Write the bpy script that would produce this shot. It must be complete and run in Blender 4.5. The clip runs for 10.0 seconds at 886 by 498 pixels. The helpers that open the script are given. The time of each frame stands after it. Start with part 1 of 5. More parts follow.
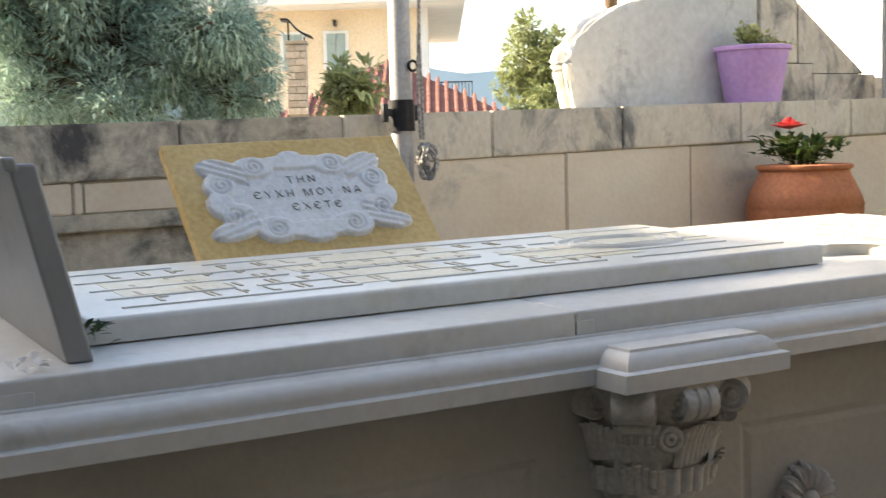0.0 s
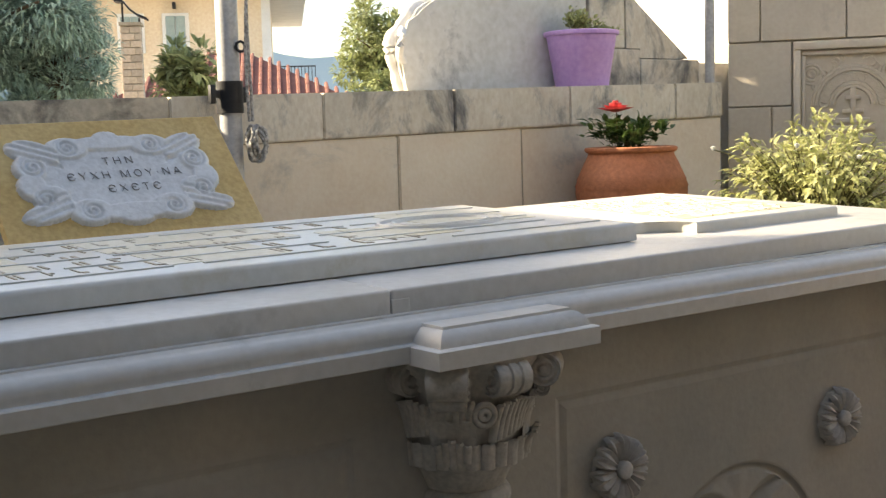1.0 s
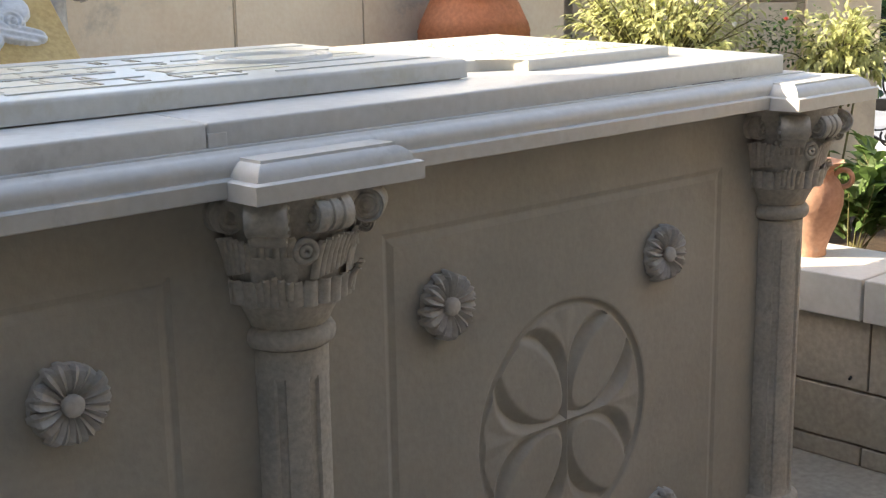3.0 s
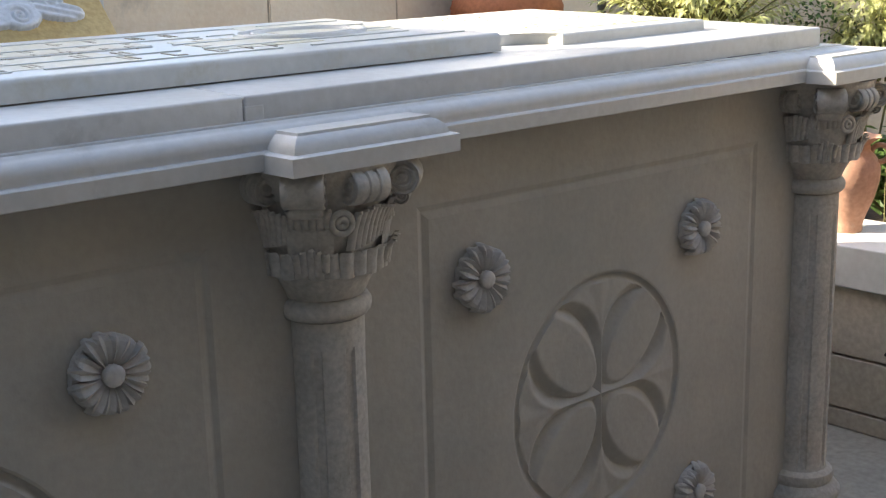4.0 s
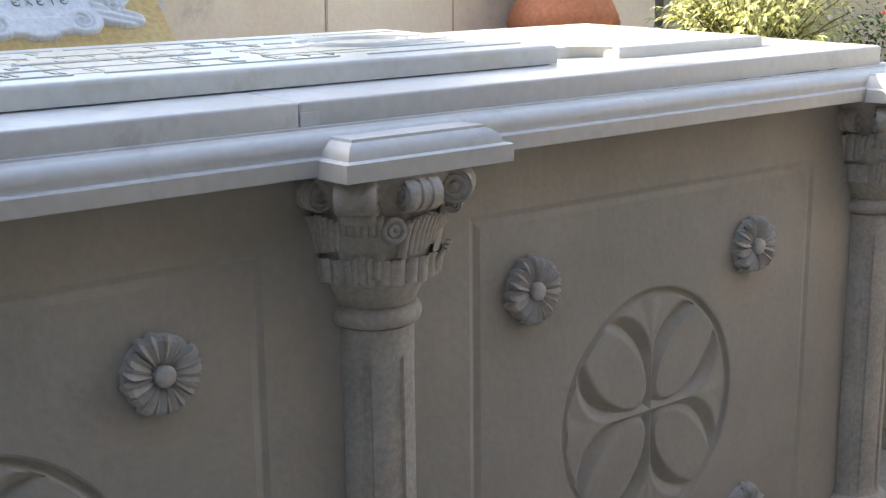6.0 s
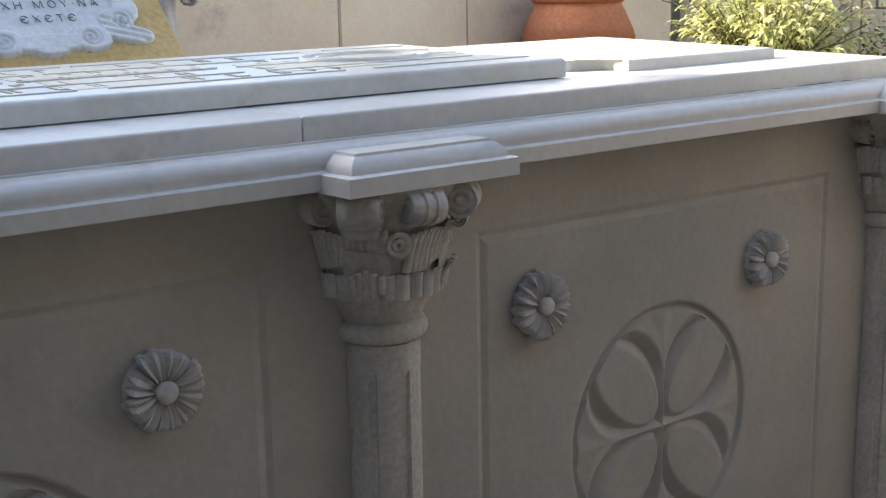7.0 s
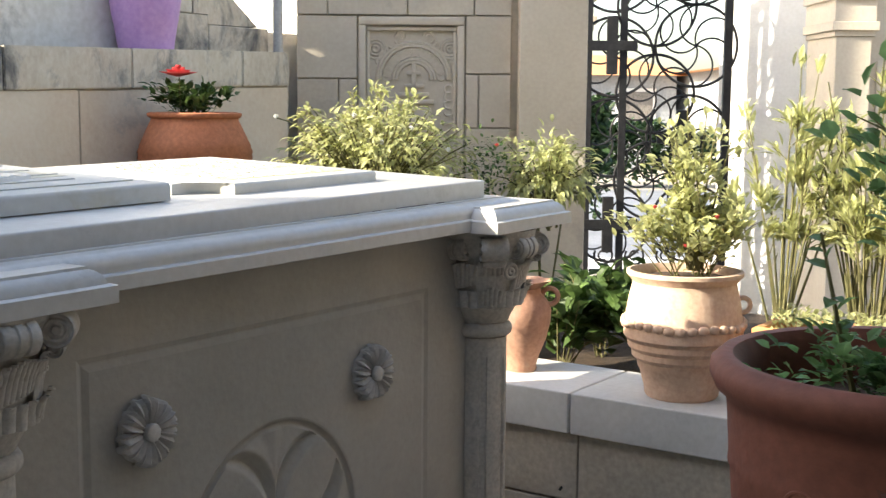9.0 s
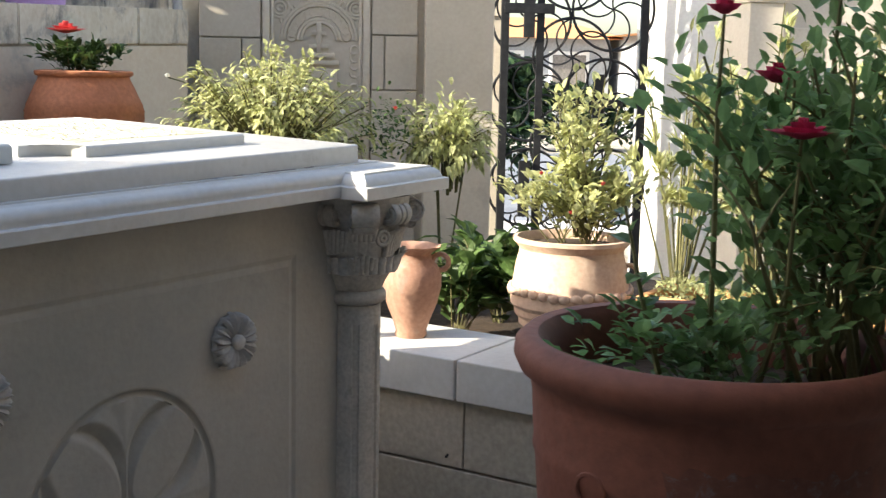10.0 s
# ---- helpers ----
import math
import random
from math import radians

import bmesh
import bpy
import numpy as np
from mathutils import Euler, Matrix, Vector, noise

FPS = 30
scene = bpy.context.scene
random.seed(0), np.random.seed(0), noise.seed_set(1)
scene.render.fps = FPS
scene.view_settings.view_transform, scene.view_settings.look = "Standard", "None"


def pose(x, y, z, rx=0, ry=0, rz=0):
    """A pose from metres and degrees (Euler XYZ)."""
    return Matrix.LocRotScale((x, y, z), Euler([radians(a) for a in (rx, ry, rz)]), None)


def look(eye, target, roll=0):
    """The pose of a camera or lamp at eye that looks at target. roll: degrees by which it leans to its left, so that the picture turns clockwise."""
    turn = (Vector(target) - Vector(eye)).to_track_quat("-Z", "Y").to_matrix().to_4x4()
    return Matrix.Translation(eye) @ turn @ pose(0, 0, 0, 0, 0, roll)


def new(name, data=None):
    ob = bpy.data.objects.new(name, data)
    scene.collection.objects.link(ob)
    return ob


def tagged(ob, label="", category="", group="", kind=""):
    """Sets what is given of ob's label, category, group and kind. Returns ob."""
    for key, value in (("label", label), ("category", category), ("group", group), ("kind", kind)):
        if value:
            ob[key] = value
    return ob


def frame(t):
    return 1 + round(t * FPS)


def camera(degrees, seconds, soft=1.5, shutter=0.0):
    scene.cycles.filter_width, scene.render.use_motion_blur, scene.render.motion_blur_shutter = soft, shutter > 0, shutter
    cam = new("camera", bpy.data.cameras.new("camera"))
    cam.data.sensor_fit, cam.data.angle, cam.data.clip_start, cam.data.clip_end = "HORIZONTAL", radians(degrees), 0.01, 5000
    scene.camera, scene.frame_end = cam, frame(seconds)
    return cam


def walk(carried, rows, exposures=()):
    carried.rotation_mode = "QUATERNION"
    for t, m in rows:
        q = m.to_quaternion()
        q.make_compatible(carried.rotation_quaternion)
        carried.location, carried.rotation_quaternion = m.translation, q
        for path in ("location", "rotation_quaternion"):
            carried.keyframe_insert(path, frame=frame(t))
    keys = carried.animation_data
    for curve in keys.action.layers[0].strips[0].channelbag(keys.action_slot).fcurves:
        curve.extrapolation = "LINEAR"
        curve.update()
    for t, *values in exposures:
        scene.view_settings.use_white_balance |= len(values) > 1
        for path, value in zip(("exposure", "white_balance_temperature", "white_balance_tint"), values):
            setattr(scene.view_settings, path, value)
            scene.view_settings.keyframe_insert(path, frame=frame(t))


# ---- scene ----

cam = camera(39.7, 10.0, soft=1.3, shutter=0.2)
PATH = [
    (0, (-1.746, -1.403, 1.369), (-0.769, 0.334, 1.208), -1.6),
    (0.5, (-1.721, -1.418, 1.366), (-0.599, 0.227, 1.169), -1.3),
    (1, (-1.704, -1.425, 1.358), (-0.522, 0.176, 1.167), -1.6),
    (1.5, (-1.677, -1.424, 1.348), (-0.396, 0.088, 1.078), -1.5),
    (2, (-1.656, -1.425, 1.338), (-0.302, 0.014, 1.028), -1.0),
    (2.5, (-1.645, -1.428, 1.328), (-0.289, -0.008, 0.948), -1.1),
    (4, (-1.658, -1.433, 1.311), (-0.367, 0.024, 0.854), -1.4),
    (4.5, (-1.657, -1.436, 1.307), (-0.387, 0.045, 0.87), -1.9),
    (5, (-1.663, -1.441, 1.303), (-0.421, 0.054, 0.828), -1.4),
    (5.5, (-1.668, -1.433, 1.303), (-0.421, 0.064, 0.852), -0.6),
    (7, (-1.633, -1.439, 1.295), (-0.425, 0.103, 0.892), -1.1),
    (7.5, (-1.631, -1.438, 1.3), (-0.365, 0.053, 0.888), -1.2),
    (8, (-1.639, -1.447, 1.316), (-0.333, 0.02, 0.939), -1.8),
    (8.5, (-1.642, -1.479, 1.331), (-0.161, -0.173, 1.013), -1.5),
    (9, (-1.624, -1.496, 1.332), (0.007, -0.365, 1.092), 0.4),
    (9.5, (-1.569, -1.537, 1.338), (0.09, -0.452, 1.073), -1.0),
    (10, (-1.5, -1.589, 1.338), (0.18, -0.545, 1.037), 1.2),
]
walk(cam, [(t, look(eye, target, roll)) for t, eye, target, roll in PATH],
     exposures=[(0.0, 2.02, 7500, 10), (1.0, 1.77, 7650, 10), (2.5, 2.07, 7450, 10), (4.0, 2.19, 6750, 10), (5.0, 2.26, 6650, 10), (5.5, 2.59, 6650, 10), (7.0, 2.23, 6750, 10), (7.5, 2.21, 6900, 10), (8.0, 2.52, 7050, 10), (8.5, 2.21, 6800, 9), (9.0, 1.91, 6700, 8), (10.0, 1.78, 6450, 8)])

# ---------------------------------------------------------------- light
SUN_AZ = 140.0      # degrees from +x, direction towards the sun
SUN_EL = 27.0
world = bpy.data.worlds.new("sky")
scene.world = world
world.use_nodes = True
wn = world.node_tree
sky = wn.nodes.new("ShaderNodeTexSky")
sky.sky_type = 'NISHITA'
sky.sun_disc = False
sky.sun_elevation = radians(SUN_EL)
sky.sun_rotation = radians(90.0 - SUN_AZ)
sky.air_density = 1.0
sky.dust_density = 2.5
wn.links.new(sky.outputs[0], wn.nodes["Background"].inputs[0])
wn.nodes["Background"].inputs[1].default_value = 0.15
sun_data = bpy.data.lights.new("sun", 'SUN')
sun_data.energy = 4.0
sun_data.angle = radians(0.6)
sun_data.color = (1.0, 0.91, 0.76)
sun = new("sun", sun_data)
a, e = radians(SUN_AZ), radians(SUN_EL)
sun.matrix_world = look((math.cos(a) * math.cos(e) * 30, math.sin(a) * math.cos(e) * 30, math.sin(e) * 30), (0, 0, 0))


# ---------------------------------------------------------------- materials
def material(name, c1, c2, scale=6.0, rough=0.8, bump=0.3, fine=90.0, stain=None, stain_at=0.55, stain_scale=1.6,
             metal=0.0, spec=0.35, coords="Object", translucent=0.0, island=0.0, per_object=0.0, stretch=(1, 1, 1), grainy=0.35):
    """Two-scale procedural surface: broad colour drift, fine grain, optional stains with a shape of their own."""
    m = bpy.data.materials.new(name)
    m.use_nodes = True
    nt = m.node_tree
    n, l = nt.nodes, nt.links
    b = n["Principled BSDF"]
    tc = n.new("ShaderNodeTexCoord")
    mp = n.new("ShaderNodeMapping")
    mp.inputs["Scale"].default_value = stretch
    if coords == "World":
        geo = n.new("ShaderNodeNewGeometry")
        l.new(geo.outputs["Position"], mp.inputs["Vector"])
    else:
        l.new(tc.outputs["Object"], mp.inputs["Vector"])
    big = n.new("ShaderNodeTexNoise")
    big.inputs["Scale"].default_value = scale
    big.inputs["Detail"].default_value = 6
    big.inputs["Roughness"].default_value = 0.65
    l.new(mp.outputs[0], big.inputs["Vector"])
    grain = n.new("ShaderNodeTexNoise")
    grain.inputs["Scale"].default_value = fine
    grain.inputs["Detail"].default_value = 5
    l.new(mp.outputs[0], grain.inputs["Vector"])
    ramp = n.new("ShaderNodeValToRGB")
    ramp.color_ramp.elements[0].position = 0.35
    ramp.color_ramp.elements[1].position = 0.68
    ramp.color_ramp.elements[0].color = (*c1, 1)
    ramp.color_ramp.elements[1].color = (*c2, 1)
    l.new(big.outputs["Fac"], ramp.inputs[0])
    mix = n.new("ShaderNodeMix")
    mix.data_type = 'RGBA'
    mix.blend_type = 'OVERLAY'
    mix.inputs[0].default_value = grainy
    l.new(ramp.outputs[0], mix.inputs[6])
    l.new(grain.outputs["Fac"], mix.inputs[7])
    out = mix.outputs[2]
    if stain:
        st = n.new("ShaderNodeTexNoise")
        st.inputs["Scale"].default_value = stain_scale
        st.inputs["Detail"].default_value = 9
        st.inputs["Roughness"].default_value = 0.7
        st.inputs["Distortion"].default_value = 0.4
        l.new(mp.outputs[0], st.inputs["Vector"])
        sr = n.new("ShaderNodeValToRGB")
        sr.color_ramp.elements[0].position = stain_at
        sr.color_ramp.elements[1].position = min(stain_at + 0.16, 1.0)
        l.new(st.outputs["Fac"], sr.inputs[0])
        sm = n.new("ShaderNodeMix")
        sm.data_type = 'RGBA'
        l.new(sr.outputs[0], sm.inputs[0])
        l.new(out, sm.inputs[6])
        sm.inputs[7].default_value = (*stain, 1)
        out = sm.outputs[2]
    if island or per_object:
        hv = n.new("ShaderNodeHueSaturation")
        mr = n.new("ShaderNodeMapRange")
        if island:
            g2 = n.new("ShaderNodeNewGeometry")
            l.new(g2.outputs["Random Per Island"], mr.inputs[0])
        else:
            oi = n.new("ShaderNodeObjectInfo")
            l.new(oi.outputs["Random"], mr.inputs[0])
        k = island or per_object
        mr.inputs[3].default_value = 1.0 - k
        mr.inputs[4].default_value = 1.0 + k
        l.new(mr.outputs[0], hv.inputs["Value"])
        l.new(out, hv.inputs["Color"])
        out = hv.outputs[0]
    l.new(out, b.inputs["Base Color"])
    b.inputs["Roughness"].default_value = rough
    b.inputs["Metallic"].default_value = metal
    b.inputs["Specular IOR Level"].default_value = spec
    if bump:
        bp = n.new("ShaderNodeBump")
        bp.inputs["Strength"].default_value = bump
        bp.inputs["Distance"].default_value = 0.004
        add = n.new("ShaderNodeMath")
        l.new(grain.outputs["Fac"], add.inputs[0])
        l.new(big.outputs["Fac"], add.inputs[1])
        l.new(add.outputs[0], bp.inputs["Height"])
        l.new(bp.outputs[0], b.inputs["Normal"])
    if translucent:
        tr = n.new("ShaderNodeBsdfTranslucent")
        l.new(out, tr.inputs["Color"])
        ms = n.new("ShaderNodeMixShader")
        ms.inputs[0].default_value = translucent
        l.new(b.outputs[0], ms.inputs[1])
        l.new(tr.outputs[0], ms.inputs[2])
        l.new(ms.outputs[0], n["Material Output"].inputs[0])
    return m


MARBLE = material("pale_marble", (0.54, 0.525, 0.49), (0.60, 0.585, 0.55), 2.0, 0.40, 0.14, 60, stain=(0.37, 0.355, 0.32), stain_at=0.57, stain_scale=4.5, spec=0.5, grainy=0.16)
GREYMARBLE = material("grey_marble", (0.24, 0.235, 0.23), (0.31, 0.305, 0.295), 3.0, 0.45, 0.1, 60, stain=(0.18, 0.18, 0.175), stain_at=0.6, stain_scale=5.0, spec=0.5, grainy=0.1)
TOMB = material("tomb_limestone", (0.315, 0.298, 0.262), (0.425, 0.393, 0.340), 1.7, 0.78, 0.25, 70, stain=(0.27, 0.25, 0.22), stain_at=0.6, stain_scale=3.0, grainy=0.10)
CARVED = material("carved_limestone", (0.40, 0.37, 0.32), (0.49, 0.455, 0.40), 9.0, 0.8, 0.35, 110, stain=(0.28, 0.26, 0.225), stain_at=0.60, stain_scale=14.0)
ROSETTE = material("rosette_limestone", (0.42, 0.395, 0.36), (0.515, 0.485, 0.445), 9.0, 0.8, 0.3, 110, stain=(0.33, 0.31, 0.285), stain_at=0.60, stain_scale=12.0, grainy=0.2)
SLABTOP = material("ledger_marble", (0.56, 0.56, 0.53), (0.66, 0.65, 0.60), 4.0, 0.33, 0.12, 60, stain=(0.50, 0.46, 0.35), stain_at=0.54, stain_scale=5.0, spec=0.5, grainy=0.15)
OCHRE = material("ochre_paint", (0.50, 0.33, 0.12), (0.60, 0.43, 0.19), 5.0, 0.75, 0.25, 80, stain=(0.45, 0.31, 0.12), stain_at=0.62, stain_scale=6.0)
PALEOCHRE = material("worn_ochre_paint", (0.58, 0.53, 0.39), (0.65, 0.62, 0.52), 7.0, 0.5, 0.15, 80)
GILT = material("worn_gilding", (0.58, 0.48, 0.27), (0.65, 0.57, 0.38), 6.0, 0.6, 0.15, 80)
RELIEF = material("white_carved_marble", (0.56, 0.55, 0.535), (0.66, 0.65, 0.63), 8.0, 0.6, 0.25, 120)
LETTER = material("letter_paint", (0.13, 0.12, 0.11), (0.24, 0.22, 0.20), 30, 0.8, 0.1)
WORNLETTER = material("worn_gilt_letter", (0.34, 0.30, 0.22), (0.46, 0.42, 0.33), 30, 0.7, 0.1)
SANDSTONE = material("sandstone_block", (0.66, 0.54, 0.40), (0.74, 0.64, 0.50), 2.5, 0.85, 0.3, 60, stain=(0.36, 0.33, 0.28), stain_at=0.58, stain_scale=2.6, per_object=0.03, grainy=0.16)
COPING = material("weathered_coping", (0.60, 0.53, 0.42), (0.70, 0.63, 0.51), 3.0, 0.9, 0.45, 55, stain=(0.17, 0.165, 0.155), stain_at=0.50, stain_scale=5.0, stretch=(1.3, 1, 0.8), per_object=0.06)
DARKWALL = material("lichen_stone", (0.42, 0.37, 0.29), (0.57, 0.50, 0.39), 3.5, 0.9, 0.6, 50, stain=(0.08, 0.075, 0.07), stain_at=0.47, stain_scale=4.0, per_object=0.08)
MORTAR = material("mortar", (0.32, 0.26, 0.19), (0.42, 0.36, 0.27), 12, 0.95, 0.4)
PLASTER = material("old_plaster", (0.60, 0.58, 0.53), (0.72, 0.70, 0.64), 2.4, 0.9, 0.3, 40, stain=(0.20, 0.195, 0.185), stain_at=0.55, stain_scale=3.0)
QUOIN = material("dressed_limestone", (0.56, 0.49, 0.38), (0.66, 0.58, 0.47), 2.0, 0.85, 0.25, 60, stain=(0.36, 0.31, 0.25), stain_at=0.60, stain_scale=3.0, per_object=0.05, grainy=0.16)
# Darker copy of QUOIN: shade on the low wall is put into its colour.
LOWBLOCK = material("shaded_limestone", (0.36, 0.32, 0.255), (0.44, 0.39, 0.32), 2.0, 0.85, 0.25, 60, stain=(0.26, 0.23, 0.19), stain_at=0.58, stain_scale=3.0, per_object=0.05)
WHITEWALL = material("whitewash", (0.70, 0.69, 0.66), (0.80, 0.79, 0.76), 3.0, 0.9, 0.2, 50)
CAPSTONE = material("pale_capstone", (0.52, 0.51, 0.48), (0.64, 0.62, 0.58), 3.0, 0.6, 0.2, 60, stain=(0.40, 0.38, 0.34), stain_at=0.6, stain_scale=4.0, per_object=0.04, grainy=0.16)
TERRA = material("terracotta", (0.42, 0.15, 0.07), (0.52, 0.21, 0.11), 5.0, 0.8, 0.3, 70, stain=(0.36, 0.15, 0.09), stain_at=0.6, stain_scale=5.0)
TERRAPALE = material("pale_terracotta", (0.56, 0.38, 0.27), (0.66, 0.48, 0.36), 6.0, 0.85, 0.35, 70, stain=(0.50, 0.30, 0.19), stain_at=0.6, stain_scale=6.0)
# Darker than fired clay: part of the large pot's shade is in this colour.
TERRADARK = material("shaded_terracotta", (0.115, 0.038, 0.023), (0.165, 0.060, 0.037), 5.0, 0.7, 0.3, 70, stain=(0.10, 0.045, 0.032), stain_at=0.58, stain_scale=6.0)
# Dull base: the shade over the amphora is put into this colour.
TERRADULL = material("shade_dulled_terracotta", (0.34, 0.185, 0.125), (0.44, 0.26, 0.18), 6.0, 0.85, 0.3, 70, stain=(0.42, 0.34, 0.28), stain_at=0.55, stain_scale=8.0)
TERRAORANGE = material("orange_terracotta", (0.60, 0.27, 0.10), (0.66, 0.33, 0.14), 6.0, 0.75, 0.2, 70)
LABELGREY = material("worn_label", (0.095, 0.036, 0.024), (0.14, 0.055, 0.037), 9.0, 0.7, 0.3, 90, stain=(0.15, 0.14, 0.135), stain_at=0.53, stain_scale=42.0)
PURPLE = material("purple_plastic", (0.56, 0.34, 0.70), (0.62, 0.39, 0.76), 3.0, 0.45, 0.05, 60, spec=0.5)
SOIL = material("soil", (0.035, 0.024, 0.016), (0.075, 0.05, 0.032), 25, 0.95, 0.8)
IRON = material("black_iron", (0.012, 0.012, 0.014), (0.03, 0.03, 0.032), 20, 0.5, 0.2, metal=0.3, spec=0.5)
STEEL = material("galvanised_pole", (0.42, 0.42, 0.42), (0.52, 0.52, 0.51), 5.0, 0.5, 0.1, metal=0.35)
ROPE = material("white_rope", (0.20, 0.18, 0.16), (0.66, 0.63, 0.57), 110, 0.95, 0.5)
BARK = material("bark", (0.09, 0.06, 0.035), (0.17, 0.12, 0.075), 20, 0.95, 0.8)
TWIG = material("green_twig", (0.10, 0.10, 0.04), (0.18, 0.16, 0.07), 20, 0.8, 0.3)
LEAF_ROSE = material("rose_leaf", (0.13, 0.23, 0.085), (0.21, 0.33, 0.13), 9, 0.40, 0.1, translucent=0.5, island=0.35, coords="World")
LEAF_YELLOW = material("yellowgreen_leaf", (0.39, 0.41, 0.16), (0.58, 0.58, 0.31), 9, 0.5, 0.1, translucent=0.45, island=0.30, coords="World")
LEAF_GREEN = material("garden_leaf", (0.05, 0.095, 0.025), (0.10, 0.155, 0.045), 9, 0.5, 0.1, translucent=0.3, island=0.35, coords="World")
LEAF_DARK = material("shade_leaf", (0.02, 0.045, 0.016), (0.04, 0.075, 0.025), 9, 0.5, 0.1, translucent=0.15, island=0.35, coords="World")
# Paler than foliage: haze over the conifers is put into this base colour.
LEAF_CYPRESS = material("hazy_tree_leaf", (0.30, 0.41, 0.34), (0.43, 0.54, 0.45), 4, 0.7, 0.0, translucent=0.45, island=0.40, coords="World")
LEAF_OLIVE = material("sunny_tree_leaf", (0.22, 0.26, 0.11), (0.34, 0.37, 0.19), 4, 0.6, 0.0, translucent=0.3, island=0.35, coords="World")
PETAL_RED = material("red_petal", (0.52, 0.045, 0.05), (0.66, 0.12, 0.12), 20, 0.5, 0.1, translucent=0.25)
PETAL_PINK = material("deep_pink_petal", (0.42, 0.012, 0.06), (0.55, 0.05, 0.12), 20, 0.5, 0.1, translucent=0.25)
PETAL_WHITE = material("white_petal", (0.75, 0.75, 0.72), (0.82, 0.82, 0.8), 20, 0.5, 0.05, translucent=0.3)
HOUSE = material("cream_render", (0.66, 0.55, 0.40), (0.73, 0.62, 0.47), 0.6, 0.9, 0.1, 20)
TRIM = material("pale_trim", (0.66, 0.66, 0.64), (0.74, 0.74, 0.72), 3.0, 0.8, 0.1)
SHUTTER = material("grey_green_shutter", (0.26, 0.34, 0.33), (0.33, 0.41, 0.40), 6.0, 0.6, 0.1)
TILE = material("red_roof_tile", (0.20, 0.085, 0.065), (0.28, 0.125, 0.09), 5.0, 0.85, 0.3, 30, per_object=0.15, island=0.0)
BRICK = material("chimney_brick", (0.48, 0.37, 0.27), (0.60, 0.49, 0.38), 4.0, 0.9, 0.4, 40, per_object=0.2)
ROAD = material("pale_asphalt", (0.17, 0.18, 0.20), (0.24, 0.25, 0.27), 1.5, 0.9, 0.3, 60, coords="World")
GREYHOUSE = material("grey_render", (0.27, 0.29, 0.31), (0.35, 0.36, 0.38), 1.0, 0.9, 0.1, 20)
PAVING = material("stone_paving", (0.30, 0.27, 0.22), (0.40, 0.36, 0.30), 1.5, 0.85, 0.3, 50, coords="World")
SEA = material("hazy_hill", (0.28, 0.40, 0.50), (0.34, 0.45, 0.54), 0.02, 1.0, 0.0, coords="World")
BLOCKER = material("light_block_render", (0.26, 0.24, 0.21), (0.34, 0.31, 0.27), 1.2, 0.9, 0.2, 30)


# ---------------------------------------------------------------- mesh helpers
def link_mesh(name, bm, mat, smooth=False, angle=40):
    me = bpy.data.meshes.new(name)
    bm.normal_update()
    bm.to_mesh(me)
    bm.free()
    me.materials.append(mat)
    if smooth:
        me.shade_smooth()
        me.set_sharp_from_angle(angle=radians(angle))
    return new(name, me)


PLACED = {}


def settle(ob, parent, m):
    """Hangs ob under its parent so that its own world pose is m."""
    m = Matrix.Identity(4) if m is None else m
    PLACED[ob.name] = m
    if parent is None:
        ob.matrix_basis = m
    else:
        ob.parent = parent
        ob.matrix_basis = PLACED[parent.name].inverted() @ m


def part(name, bm, mat, parent=None, label="", smooth=False, m=None, angle=40):
    ob = link_mesh(name, bm, mat, smooth, angle)
    settle(ob, parent, m)
    if label:
        tagged(ob, label)
    return ob


def raw_part(name, verts, faces, mat, parent=None, label="", smooth=False):
    me = bpy.data.meshes.new(name)
    me.from_pydata(verts, [], faces)
    me.materials.append(mat)
    if smooth:
        me.shade_smooth()
    me.update()
    ob = new(name, me)
    settle(ob, parent, None)
    if label:
        tagged(ob, label)
    return ob


def thing(name, label, category, group="", kind="", m=None):
    ob = new(name)
    settle(ob, None, m)
    return tagged(ob, label, category, group, kind)


def add_box(bm, x0, x1, y0, y1, z0, z1, bevel=0.0, seg=2):
    vs = [bm.verts.new(p) for p in ((x0, y0, z0), (x1, y0, z0), (x1, y1, z0), (x0, y1, z0),
                                    (x0, y0, z1), (x1, y0, z1), (x1, y1, z1), (x0, y1, z1))]
    fs = [bm.faces.new([vs[i] for i in q]) for q in ((3, 2, 1, 0), (4, 5, 6, 7), (0, 1, 5, 4), (1, 2, 6, 5), (2, 3, 7, 6), (3, 0, 4, 7))]
    if bevel:
        es = list({ed for f in fs for ed in f.edges})
        bmesh.ops.bevel(bm, geom=es, offset=bevel, segments=seg, affect='EDGES', profile=0.5)
    return bm


def box(x0, x1, y0, y1, z0, z1, bevel=0.0, seg=2):
    return add_box(bmesh.new(), x0, x1, y0, y1, z0, z1, bevel, seg)


